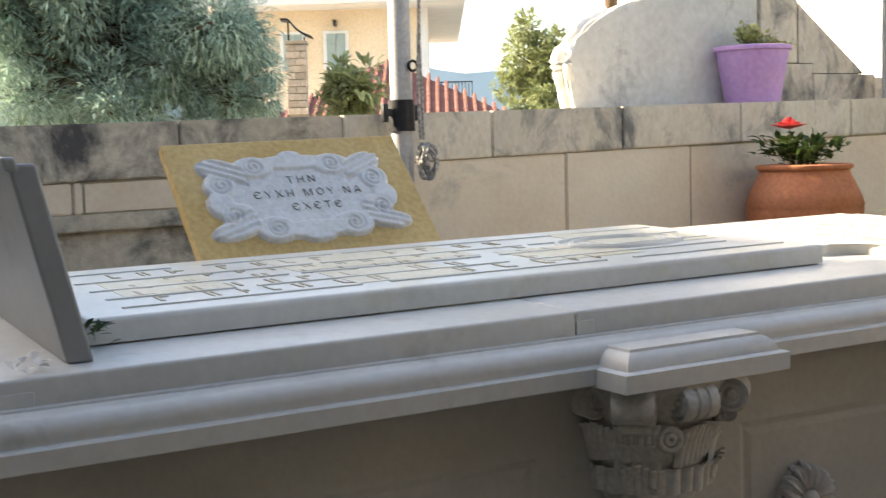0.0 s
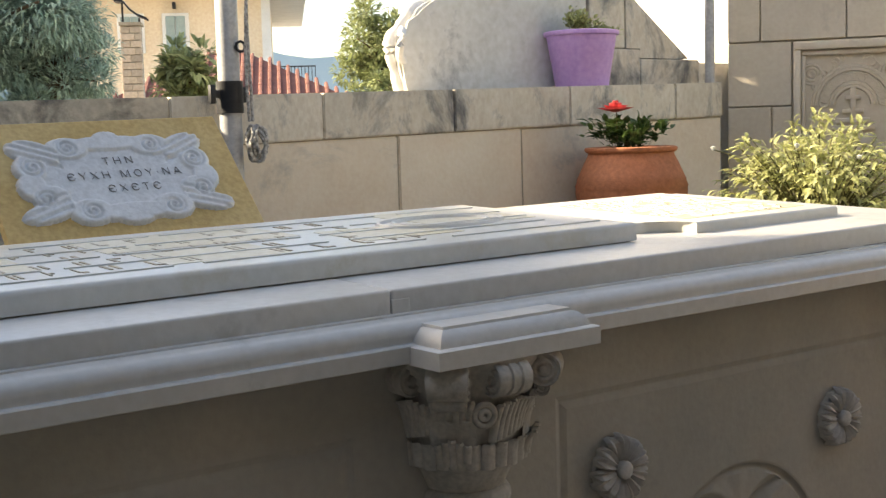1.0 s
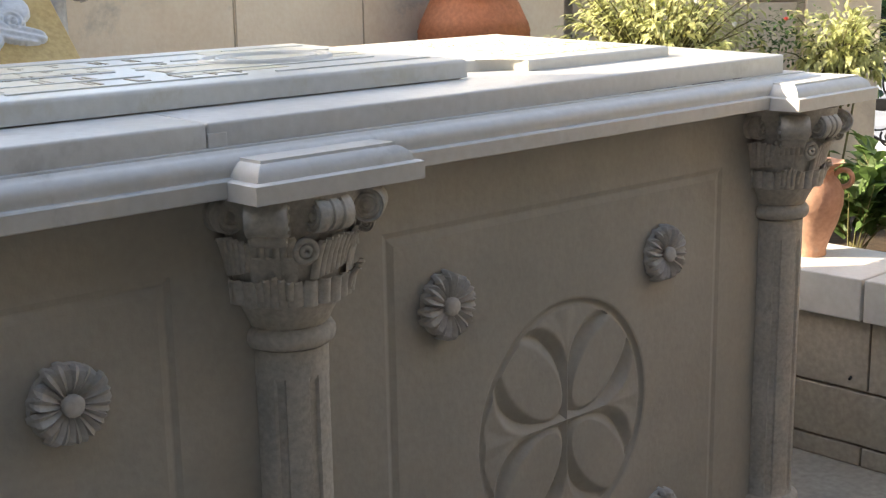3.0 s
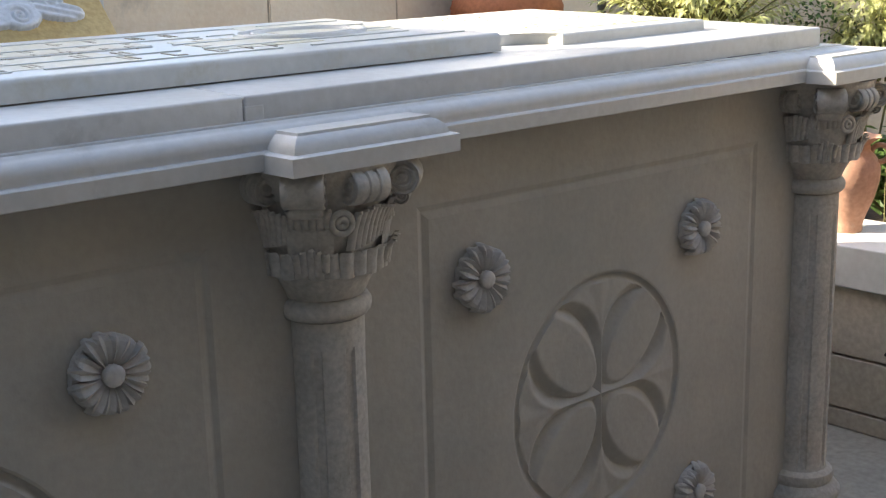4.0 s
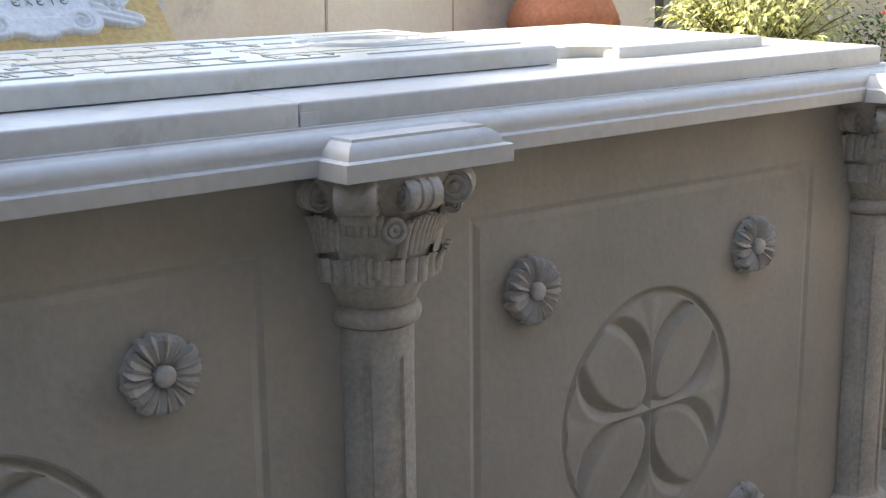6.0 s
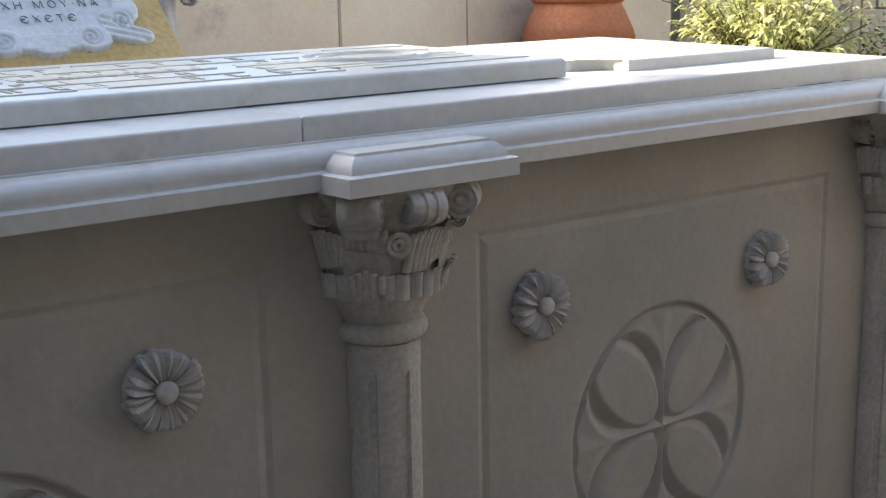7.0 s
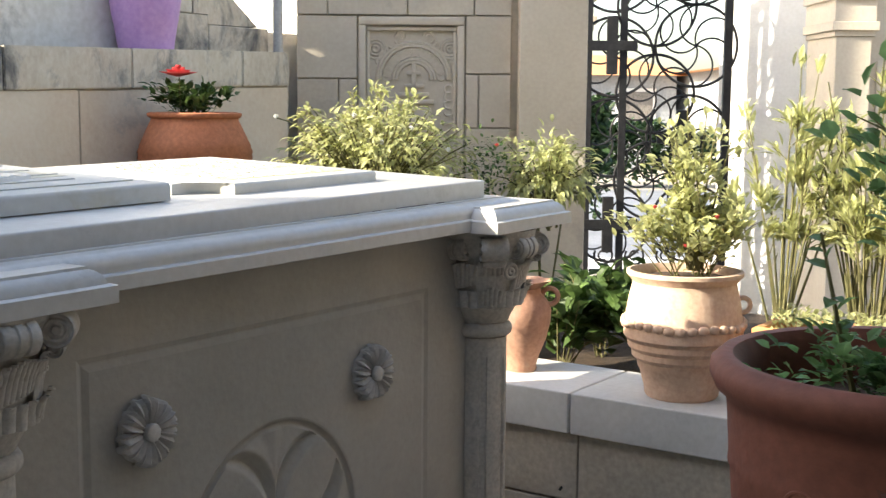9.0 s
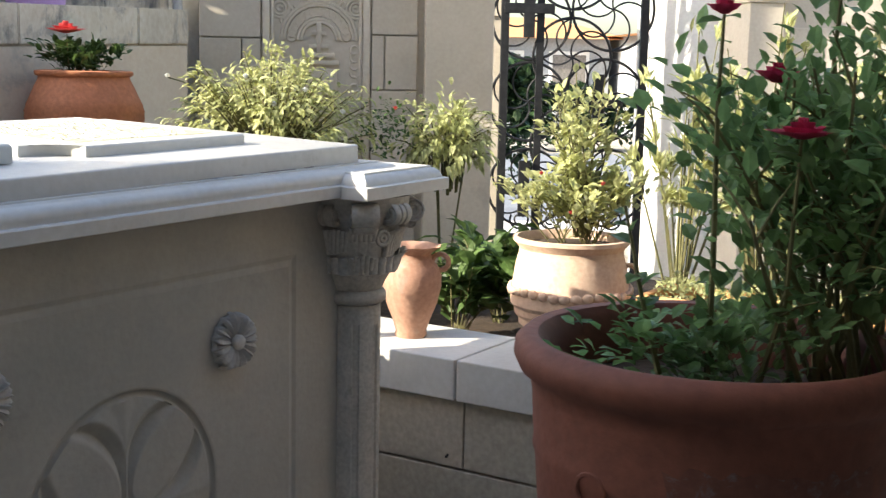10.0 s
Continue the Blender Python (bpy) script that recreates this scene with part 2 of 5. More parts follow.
def add_lathe(bm, profile, seg=40, cx=0.0, cy=0.0, wobble=None, closed_bottom=True, a0=0.0, a1=2 * math.pi):
    """Turns a profile of (radius, z) about the upright axis at (cx, cy)."""
    full = abs(a1 - a0 - 2 * math.pi) < 1e-6
    rings = []
    count = seg if full else seg + 1
    for r, z in profile:
        ring = []
        for k in range(count):
            t = a0 + (a1 - a0) * k / seg
            rr = r if wobble is None else wobble(r, z, t)
            ring.append(bm.verts.new((cx + rr * math.cos(t), cy + rr * math.sin(t), z)))
        rings.append(ring)
    for lo, hi in zip(rings, rings[1:]):
        for k in range(seg):
            j = (k + 1) % count
            bm.faces.new((lo[k], lo[j], hi[j], hi[k]))
    if closed_bottom and full:
        bm.faces.new(list(reversed(rings[0])))
    return rings


def lathe(profile, seg=40, **kw):
    bm = bmesh.new()
    add_lathe(bm, profile, seg, **kw)
    return bm


def add_tube(bm, pts, radii, seg=6):
    """A tube through the points; radii a number or one for each point."""
    pts = [Vector(p) for p in pts]
    if not isinstance(radii, (list, tuple)):
        radii = [radii] * len(pts)
    rings = []
    for i, p in enumerate(pts):
        d = (pts[min(i + 1, len(pts) - 1)] - pts[max(i - 1, 0)]).normalized()
        side = d.cross(Vector((0, 0, 1)))
        if side.length < 0.05:
            side = d.cross(Vector((0, 1, 0)))
        side.normalize()
        up = side.cross(d)
        rings.append([bm.verts.new(p + radii[i] * (math.cos(2 * math.pi * k / seg) * side + math.sin(2 * math.pi * k / seg) * up)) for k in range(seg)])
    for lo, hi in zip(rings, rings[1:]):
        for k in range(seg):
            bm.faces.new((lo[k], lo[(k + 1) % seg], hi[(k + 1) % seg], hi[k]))
    bm.faces.new(list(reversed(rings[0])))
    bm.faces.new(rings[-1])


def add_ring(bm, centre, radius, thick, axis_u, axis_v, seg=36, sides=6, a0=0.0, a1=360.0):
    """An iron ring or arc in the plane of axis_u and axis_v."""
    c, u, v = Vector(centre), Vector(axis_u), Vector(axis_v)
    full = abs(a1 - a0) >= 359.9
    count = seg if full else seg + 1
    w = u.cross(v)
    rings = []
    for k in range(count):
        t = radians(a0 + (a1 - a0) * k / seg)
        out = math.cos(t) * u + math.sin(t) * v
        rings.append([bm.verts.new(c + radius * out + thick * (math.cos(2 * math.pi * j / sides) * out + math.sin(2 * math.pi * j / sides) * w)) for j in range(sides)])
    for k in range(seg):
        lo, hi = rings[k], rings[(k + 1) % count]
        for j in range(sides):
            bm.faces.new((lo[j], lo[(j + 1) % sides], hi[(j + 1) % sides], hi[j]))


def leaves(name, places, size, mat, parent, rng, width=0.45, droop=0.2, up=0.3, label="", curl=0.25):
    """Many small folded leaves, one at each (point, outward direction)."""
    verts, faces = [], []
    for p, d in places:
        d = Vector(d) + Vector((rng.uniform(-.7, .7), rng.uniform(-.7, .7), rng.uniform(-.5, .5) + up))
        if d.length < 1e-3:
            d = Vector((1, 0, 0))
        d.normalize()
        s = d.cross(Vector((rng.uniform(-.4, .4), rng.uniform(-.4, .4), 1)))
        if s.length < 1e-3:
            s = Vector((0, 1, 0))
        s.normalize()
        nn = s.cross(d)
        L = size * rng.uniform(0.65, 1.25)
        w = L * width * rng.uniform(0.8, 1.2) * 0.5
        p = Vector(p)
        k = len(verts)
        verts += [p, p + d * L * 0.35 + s * w + nn * w * curl, p + d * L * 0.35 - s * w + nn * w * curl, p + d * L * 0.4,
                  p + d * L * 0.72 + s * w * 0.75 + nn * (w * curl - L * droop * 0.35), p + d * L * 0.72 - s * w * 0.75 + nn * (w * curl - L * droop * 0.35),
                  p + d * L * 0.75 - nn * L * droop * 0.4, p + d * L - nn * L * droop]
        faces += [(k, k + 3, k + 1), (k, k + 2, k + 3), (k + 1, k + 3, k + 6, k + 4), (k + 3, k + 2, k + 5, k + 6), (k + 4, k + 6, k + 7), (k + 6, k + 5, k + 7)]
    ob = raw_part(name, [tuple(v) for v in verts], faces, mat, parent, label)
    return tagged(ob, label, kind="stuff") if len(places) > 250 else ob


def branchwork(rng, roots, height, spread, count, twigs=4, lift=0.5):
    """Stems as lists of points: wandering from the roots up and out. Returns stems and points with directions along their upper parts."""
    stems, spots = [], []
    for i in range(count):
        x, y, z = roots[i % len(roots)]
        t = rng.uniform(0, 2 * math.pi)
        reach = spread * math.sqrt(rng.uniform(0.05, 1))
        h = height * rng.uniform(0.65, 1.0) * (1 - 0.35 * (reach / spread) ** 2)
        top = Vector((x + reach * math.cos(t), y + reach * math.sin(t), z + h))
        base = Vector((x + rng.uniform(-.02, .02), y + rng.uniform(-.02, .02), z))
        mid = base.lerp(top, 0.5) + Vector((rng.uniform(-.1, .1) * spread, rng.uniform(-.1, .1) * spread, h * 0.12))
        pts = [base.lerp(mid, q).lerp(mid.lerp(top, q), q) for q in (0, .2, .4, .6, .8, 1)]
        stems.append((pts, height * 0.008))
        for q in (2, 3, 4, 5):
            spots.append((pts[q], (top - base).normalized()))
        for _ in range(twigs):
            q = rng.uniform(0.35, 0.95)
            b = base.lerp(mid, q).lerp(mid.lerp(top, q), q)
            d = Vector((rng.gauss(0, 1), rng.gauss(0, 1), lift + rng.uniform(0, .6))).normalized()
            ln = spread * rng.uniform(0.18, 0.45)
            tw = [b, b + d * ln * 0.5 + Vector((0, 0, ln * .06)), b + d * ln]
            stems.append((tw, height * 0.004))
            for w in (0.35, 0.6, 0.8, 1.0):
                spots.append((b + d * ln * w, d))
    return stems, spots


def stems_part(name, stems, mat, parent, seg=5):
    bm = bmesh.new()
    for pts, r in stems:
        n = len(pts)
        add_tube(bm, pts, [r * (1 - 0.6 * k / (n - 1)) for k in range(n)], seg)
    return part(name, bm, mat, parent, smooth=True)


def dense(rng, spots, per, jitter):
    out = []
    for p, d in spots:
        for _ in range(per):
            out.append((Vector(p) + Vector((rng.gauss(0, jitter), rng.gauss(0, jitter), rng.gauss(0, jitter))), d))
    return out


def blossom(parent, centre, size, mat, rng, layers=3, name="flower", label=""):
    """A rose: layers of cupped petals."""
    bm = bmesh.new()
    for k in range(layers):
        n = 5 + k
        for j in range(n):
            t = 2 * math.pi * (j + 0.5 * (k % 2)) / n + rng.uniform(-.15, .15)
            out = Vector((math.cos(t), math.sin(t), 0))
            side = Vector((-out.y, out.x, 0))
            r = size * (0.14 + 0.17 * k)
            w = size * (0.20 + 0.10 * k)
            hgt = size * (0.62 - 0.13 * k)
            rows = []
            for q, rr, ww in ((0, 0.25, 0.4), (0.5, 0.9, 1.0), (1.0, 1.0 + 0.25 * k, 0.7)):
                c = Vector(centre) + out * r * rr + Vector((0, 0, hgt * q + rng.uniform(-.02, .02) * size))
                rows.append([bm.verts.new(c + side * w * ww * s - out * abs(s) * w * 0.35) for s in (-1, 0, 1)])
            for lo, hi in zip(rows, rows[1:]):
                for s in range(2):
                    bm.faces.new((lo[s], lo[s + 1], hi[s + 1], hi[s]))
    return part(name, bm, mat, parent, label, smooth=True, angle=180)


# ---------------------------------------------------------------- ground, and unseen walls and roof added to block light
gbm = bmesh.new()
N = 24
grid = {}
for i in range(-N, N + 1):
    for j in range(-N, N + 1):
        px, py = (abs(i) / N) ** 3 * 900 * (1 if i > 0 else -1), (abs(j) / N) ** 3 * 900 * (1 if j > 0 else -1)
        grid[i, j] = gbm.verts.new((px, py, 0.0))
for i in range(-N, N):
    for j in range(-N, N):
        gbm.faces.new((grid[i, j], grid[i + 1, j], grid[i + 1, j + 1], grid[i, j + 1]))
tagged(part("ground", gbm, PAVING), "pale stone paved ground running out to the street", "ground", kind="structure")

# Unseen wall, added to keep sky light off the tomb's front.
light_block = part("wall_light_block", box(-5.2, 4.5, -2.75, -2.45, 0, 3.6), BLOCKER)
tagged(light_block, "unseen rendered wall added behind the path to block skylight", "wall", kind="structure")
# Added unseen wall: its stepped top sets where shade ends on the tomb.
sw = box(-5.5, -5.2, -3.9, 4.5, 0, 6.2)
add_box(sw, -5.5, -5.2, 4.5, 10.0, 0, 4.55)
sun_block = part("wall_sun_block", sw, BLOCKER)
tagged(sun_block, "unseen tall stepped wall added to cast shade over the left", "wall", kind="structure")
# Added wall, hidden behind the tomb, that shades the low wall's face.
sun_block_low = part("wall_sun_block_low", box(0.50, 0.68, 0.88, 1.86, 0, 0.93), BLOCKER)
tagged(sun_block_low, "unseen low wall added behind the tomb to shade the low wall", "wall", kind="structure")
# Added unseen wall that cuts light reaching the tomb's lower right.
light_block_low = part("wall_light_block_low", box(0.9, 1.1, -2.45, -1.2, 0, 0.95), BLOCKER)
tagged(light_block_low, "unseen low wall added to dim the tomb's lower right", "wall", kind="structure")
# Unseen roof added overhead; it holds sky light back from the tomb.
roof_light_block = part("roof_light_block", box(-5.2, 1.2, -2.45, -1.25, 2.55, 2.75), BLOCKER)
tagged(roof_light_block, "unseen flat roof added over the path to block skylight", "roof", kind="structure")

# ---------------------------------------------------------------- the tomb
tomb = thing("tomb", "raised carved limestone tomb with pale marble cornice, columns and rosettes", "tomb", m=pose(-0.6, 0.4, 0))
XL, XR, YB = -1.96, 0.735, 0.80
COLS = (-1.914, -0.629, 0.681)
BAYS = ((-1.690, -0.828, -1.258), (-0.430, 0.468, 0.010))      # panel edges and middle
ZP0, ZP1 = 0.095, 0.926
GW = 0.011



def lean(bm, lift=0.0, along=0.0, back=0.0):
    """The old tomb has settled: its upper stones rise a little along x and towards the back."""
    for v in bm.verts:
        v.co.z += lift + along * v.co.x + back * v.co.y
    return bm


def lean_top(bm):
    return lean(bm, 0.0, 0.0120, 0.030)


part("core", box(XL, XR + 0.015, 0.030, YB, 0.02, 1.042), TOMB, tomb)
groove = bmesh.new()
for x0, x1, cx in BAYS:
    add_box(groove, x0 - GW, x0 + 0.03, 0.0035, 0.031, ZP0 - GW, ZP1 + GW)
    add_box(groove, x1 - 0.03, x1 + GW, 0.0035, 0.031, ZP0 - GW, ZP1 + GW)
    add_box(groove, x0 + 0.03, x1 - 0.03, 0.0035, 0.031, ZP1 - 0.03, ZP1 + GW)
    add_box(groove, x0 + 0.03, x1 - 0.03, 0.0035, 0.031, ZP0 - GW, ZP0 + 0.03)
for x0, x1, cx in BAYS:
    a0, a1, b0, b1 = x0 - GW, x1 + GW, ZP0 - GW, ZP1 + GW
    outer = [groove.verts.new((x, 0.0, z)) for x, z in ((a0, b0), (a1, b0), (a1, b1), (a0, b1))]
    inner = [groove.verts.new((x, 0.0034, z)) for x, z in ((a0 + 0.009, b0 + 0.009), (a1 - 0.009, b0 + 0.009), (a1 - 0.009, b1 - 0.009), (a0 + 0.009, b1 - 0.009))]
    for k in range(4):
        groove.faces.new((outer[k], outer[(k + 1) % 4], inner[(k + 1) % 4], inner[k]))
part("groove_bed", groove, TOMB, tomb)
fbm = bmesh.new()
add_box(fbm, XL, XR, 0, 0.031, ZP1 + GW, 1.044)
add_box(fbm, XL, XR, 0, 0.031, 0.02, ZP0 - GW)
xs = [XL] + [v for b in BAYS for v in (b[0] - GW, b[1] + GW)] + [XR + 0.015]
for x0, x1 in zip(xs[::2], xs[1::2]):
    add_box(fbm, x0, x1, 0, 0.031, ZP0 - GW, ZP1 + GW)
part("face_frame", fbm, TOMB, tomb)
part("plinth", box(XL - 0.05, XR + 0.05, -0.15, YB + 0.05, 0.0, 0.06, 0.006), TOMB, tomb)


def bay_panel(x0, x1, cx, cz, R):
    """A panel with a round opening for the medallion and a chamfered edge."""
    bm = bmesh.new()
    seg = 96
    angles = [2 * math.pi * k / seg for k in range(seg)]
    for corner in ((x0, ZP0), (x1, ZP0), (x1, ZP1), (x0, ZP1)):
        t = math.atan2(corner[1] - cz, corner[0] - cx) % (2 * math.pi)
        k = min(range(seg), key=lambda j: abs(angles[j] - t))
        angles[k] = t
    rows = []
    for inset, y in ((0.0, 0.016), (0.0, 0.0036), (0.012, 0.0)):
        row = []
        for t in angles:
            c, s = math.cos(t), math.sin(t)
            lim = [((x1 - inset if c > 0 else x0 + inset) - cx) / c if abs(c) > 1e-6 else 9,
                   ((ZP1 - inset if s > 0 else ZP0 + inset) - cz) / s if abs(s) > 1e-6 else 9]
            d = min(lim)
            row.append(bm.verts.new((cx + d * c, y, cz + d * s)))
        rows.append(row)
    for r, y in ((R + 0.004, 0.0), (R, 0.0015), (R, 0.024)):
        rows.append([bm.verts.new((cx + r * math.cos(t), y, cz + r * math.sin(t))) for t in angles])
    for lo, hi in zip(rows, rows[1:]):
        for k in range(seg):
            bm.faces.new((lo[k], hi[k], hi[(k + 1) % seg], lo[(k + 1) % seg]))
    return bm


def medallion(cx, cz, R):
    """A disc with four flat leaves on the diagonals, each set in a circle whose crescents are cut as V-shaped channels."""
    bm = bmesh.new()
    seg, steps = 288, 84

    def depth(x, z):
        r = math.hypot(x, z) / R
        if r > 0.93:
            return 0.0015 + 0.0075 * math.sin(math.pi * min((r - 0.93) / 0.07, 1.0)) ** 0.8
        ax, az = abs(x) / R, abs(z) / R
        large, small = max(ax, az), min(ax, az)
        # flat leaf on the diagonal
        p, q = (ax + az) * 0.7071 - 0.585, (ax - az) * 0.7071
        f = math.hypot(p / 0.44, q / 0.225)
        if f < 1.0:
            return 0.0015
        d_leaf = (f - 1.0) / max(math.hypot(p / 0.44 ** 2, q / 0.225 ** 2) / f, 0.01)
        # circle that touches both axes and the rim; between it and the leaf runs a V-shaped channel
        out = 0.424 - math.hypot(ax - 0.424, az - 0.424)
        if large > 0.424 and out < 0:
            return 0.0015 + 0.14 * R * min(small, -out, 0.12)
        d_edge = small if large <= 0.424 else out
        return 0.0015 + 0.80 * R * min(d_leaf, d_edge)

    centre = bm.verts.new((cx, 0.002, cz))
    rings = []
    for i in range(1, steps + 1):
        r = R * (i / steps)
        rings.append([bm.verts.new((cx + r * math.cos(2 * math.pi * k / seg), depth(r * math.cos(2 * math.pi * k / seg), r * math.sin(2 * math.pi * k / seg)),
                                    cz + r * math.sin(2 * math.pi * k / seg))) for k in range(seg)])
    for k in range(seg):
        bm.faces.new((centre, rings[0][k], rings[0][(k + 1) % seg]))
    for lo, hi in zip(rings, rings[1:]):
        for k in range(seg):
            bm.faces.new((lo[k], hi[k], hi[(k + 1) % seg], lo[(k + 1) % seg]))
    return bm


def petal_mesh():
    """One ridged petal pointing along +x, rising towards -y."""
    bm = bmesh.new()
    rows = []
    for q, w, h in ((0.20, 0.34, 0.016), (0.42, 0.56, 0.0225), (0.68, 0.84, 0.0265), (0.88, 0.98, 0.0260), (0.97, 0.80, 0.0215), (1.02, 0.42, 0.0130), (1.03, 0.40, 0.0)):
        row = []
        for sd, dh in ((-1.0, -0.0105), (-0.66, 0.0005), (-0.05, -0.0045), (0.66, 0.0020), (1.0, -0.0105)):
            row.append(bm.verts.new((0.0555 * q, -max(h + dh, 0.0), 0.0108 * w * sd)))
        rows.append(row)
    for lo, hi in zip(rows, rows[1:]):
        for k in range(4):
            bm.faces.new((lo[k], lo[k + 1], hi[k + 1], hi[k]))
    bm.normal_update()
    me = bpy.data.meshes.new("petal")
    bm.to_mesh(me)
    bm.free()
    me.materials.append(ROSETTE)
    me.shade_smooth()
    me.set_sharp_from_angle(angle=radians(24))
    return me


def rosette_knob():
    bm = bmesh.new()
    knob = []
    for r, y in ((0.0535, 0.0), (0.0535, -0.0085), (0.0520, -0.0105), (0.0148, -0.0120), (0.0152, -0.0255), (0.0135, -0.0285), (0.0070, -0.0300)):
        knob.append([bm.verts.new((r * math.cos(2 * math.pi * k / 24), y, r * math.sin(2 * math.pi * k / 24))) for k in range(24)])
    for lo, hi in zip(knob, knob[1:]):
        for k in range(24):
            bm.faces.new((lo[k], hi[k], hi[(k + 1) % 24], lo[(k + 1) % 24]))
    bm.faces.new(list(reversed(knob[-1])))
    return bm


PETAL = petal_mesh()


for x0, x1, cx in BAYS:
    mx = 0.0 if cx > -0.5 else -1.258
    panel = part("panel", bay_panel(x0, x1, mx, 0.516, 0.2315), TOMB, tomb)
    part("medallion", medallion(mx, 0.516, 0.231), TOMB, panel, "sunk round medallion with a flaring cross", smooth=True, angle=35)
ros_at = [(-0.312, 0.80), (0.276, 0.790), (-0.312, 0.236), (0.282, 0.236), (-0.980, 0.80), (-1.536, 0.80), (-0.980, 0.236), (-1.536, 0.236)]
for i, (x, z) in enumerate(ros_at):
    rm = pose(x, 0.001, z, 0, 37 * i, 0)
    ros = part("rosette", rosette_knob(), ROSETTE, tomb, "carved daisy rosette with a round knob", smooth=True, m=rm, angle=50)
    prng = random.Random(i)
    for k in range(16):
        pet = new("petal", PETAL)
        settle(pet, ros, rm @ pose(0, 0, 0, 0, 360 / 16 * k + prng.uniform(-3, 3), 0) @ Matrix.Diagonal((prng.uniform(0.93, 1.05), prng.uniform(0.9, 1.08), prng.uniform(0.9, 1.08), 1)))

# cornice: one profile carried round the body
cbm = bmesh.new()
prof = ((-0.01, 1.036), (0.0575, 1.0385), (0.0595, 1.0400), (0.0605, 1.0625), (0.0585, 1.0650), (0.0510, 1.0660), (0.0505, 1.0690), (0.0520, 1.0745), (0.0515, 1.0805),
        (0.0480, 1.0870), (0.0415, 1.0925), (0.0330, 1.0962), (0.0250, 1.0980), (0.0180, 1.0985), (0.0175, 1.1010), (-0.06, 1.1015))
loops = [[cbm.verts.new(p) for p in ((XL - d, -d, z), (XR + d, -d, z), (XR + d, YB + d, z), (XL - d, YB + d, z))] for d, z in prof]
for lo, hi in zip(loops, loops[1:]):
    for k in range(4):
        cbm.faces.new((lo[k], lo[(k + 1) % 4], hi[(k + 1) % 4], hi[k]))
part("cornice", lean(cbm, 0.0095, 0.0088), MARBLE, tomb, "pale marble cornice with a rounded moulding", smooth=True, angle=28)

for x0, x1 in ((-1.93, -1.5395), (-1.5385, -0.7480), (-0.7470, 0.691)):
    part("ledge_stone", lean_top(box(x0, x1, -0.004, 0.785, 1.1025, 1.1475, 0.0045, 3)), MARBLE, tomb, "pale marble ledge stone", smooth=True)
for x0, x1 in ((-0.46, -0.36), (-0.30, -0.22), (-0.02, 0.05), (0.16, 0.24), (0.28, 0.31), (0.36, 0.47), (0.50, 0.53), (-1.32, -1.20)):
    part("mortar_seam", lean_top(box(x0, x1, -0.0056, 0.0, 1.1092, 1.1106)), LETTER, tomb, "dark broken mortar seam")
# patched joints: mortar pieces let into the front edge of the ledge
for x0, x1, z0, z1 in ((-0.7475, -0.7165, 1.1100, 1.1330), (-1.5390, -1.4850, 1.1090, 1.1320)):
    part("joint_patch", lean_top(box(x0, x1, -0.0052, 0.02, z0, z1, 0.0012)), MARBLE, tomb, "mortar patch in the ledge joint")


def cap_block(x0, x1, y0, y1):
    bm = bmesh.new()
    loops = []
    for d, z in ((0.0, 1.0385), (0.0, 1.0635), (0.004, 1.0655), (0.011, 1.066), (0.012, 1.071), (0.016, 1.079), (0.024, 1.086), (0.030, 1.088), (0.031, 1.092)):
        loops.append([bm.verts.new(p) for p in ((x0 + d, y0 + d, z), (x1 - d, y0 + d, z), (x1 - d, y1, z), (x0 + d, y1, z))])
    bm.faces.new(list(reversed(loops[0])))
    bm.faces.new(loops[-1])
    for lo, hi in zip(loops, loops[1:]):
        for k in range(4):
            bm.faces.new((lo[k], lo[(k + 1) % 4], hi[(k + 1) % 4], hi[k]))
    return bm


def blade(bm, ang, r, z0, z1, w, flare, cx, cy, tip=0.006, bulge=0.0055, slant=0.0):
    """One upright fluted leaf of a capital, curling out at its tip; slant carries the tip round the bell."""
    rows = []
    for q, dr, ww in ((0, 0, 1.0), (0.5, flare * 0.35, 1.0), (0.85, flare * 0.9, 0.95), (1.0, flare + tip, 0.7), (0.93, flare + tip * 1.6, 0.5)):
        rr, z = r + dr, z0 + (z1 - z0) * q
        c, s = math.cos(ang + slant * q), math.sin(ang + slant * q)
        row = []
        for sd, up in ((-1, -bulge * 0.35), (-0.55, bulge * 0.7), (0, bulge), (0.55, bulge * 0.7), (1, -bulge * 0.35)):
            x, y = (rr + up) * c - s * w * ww * sd, (rr + up) * s + c * w * ww * sd
            row.append(bm.verts.new((cx + x, cy + y, z)))
        rows.append(row)
    for lo, hi in zip(rows, rows[1:]):
        for k in range(4):
            bm.faces.new((lo[k], lo[k + 1], hi[k + 1], hi[k]))


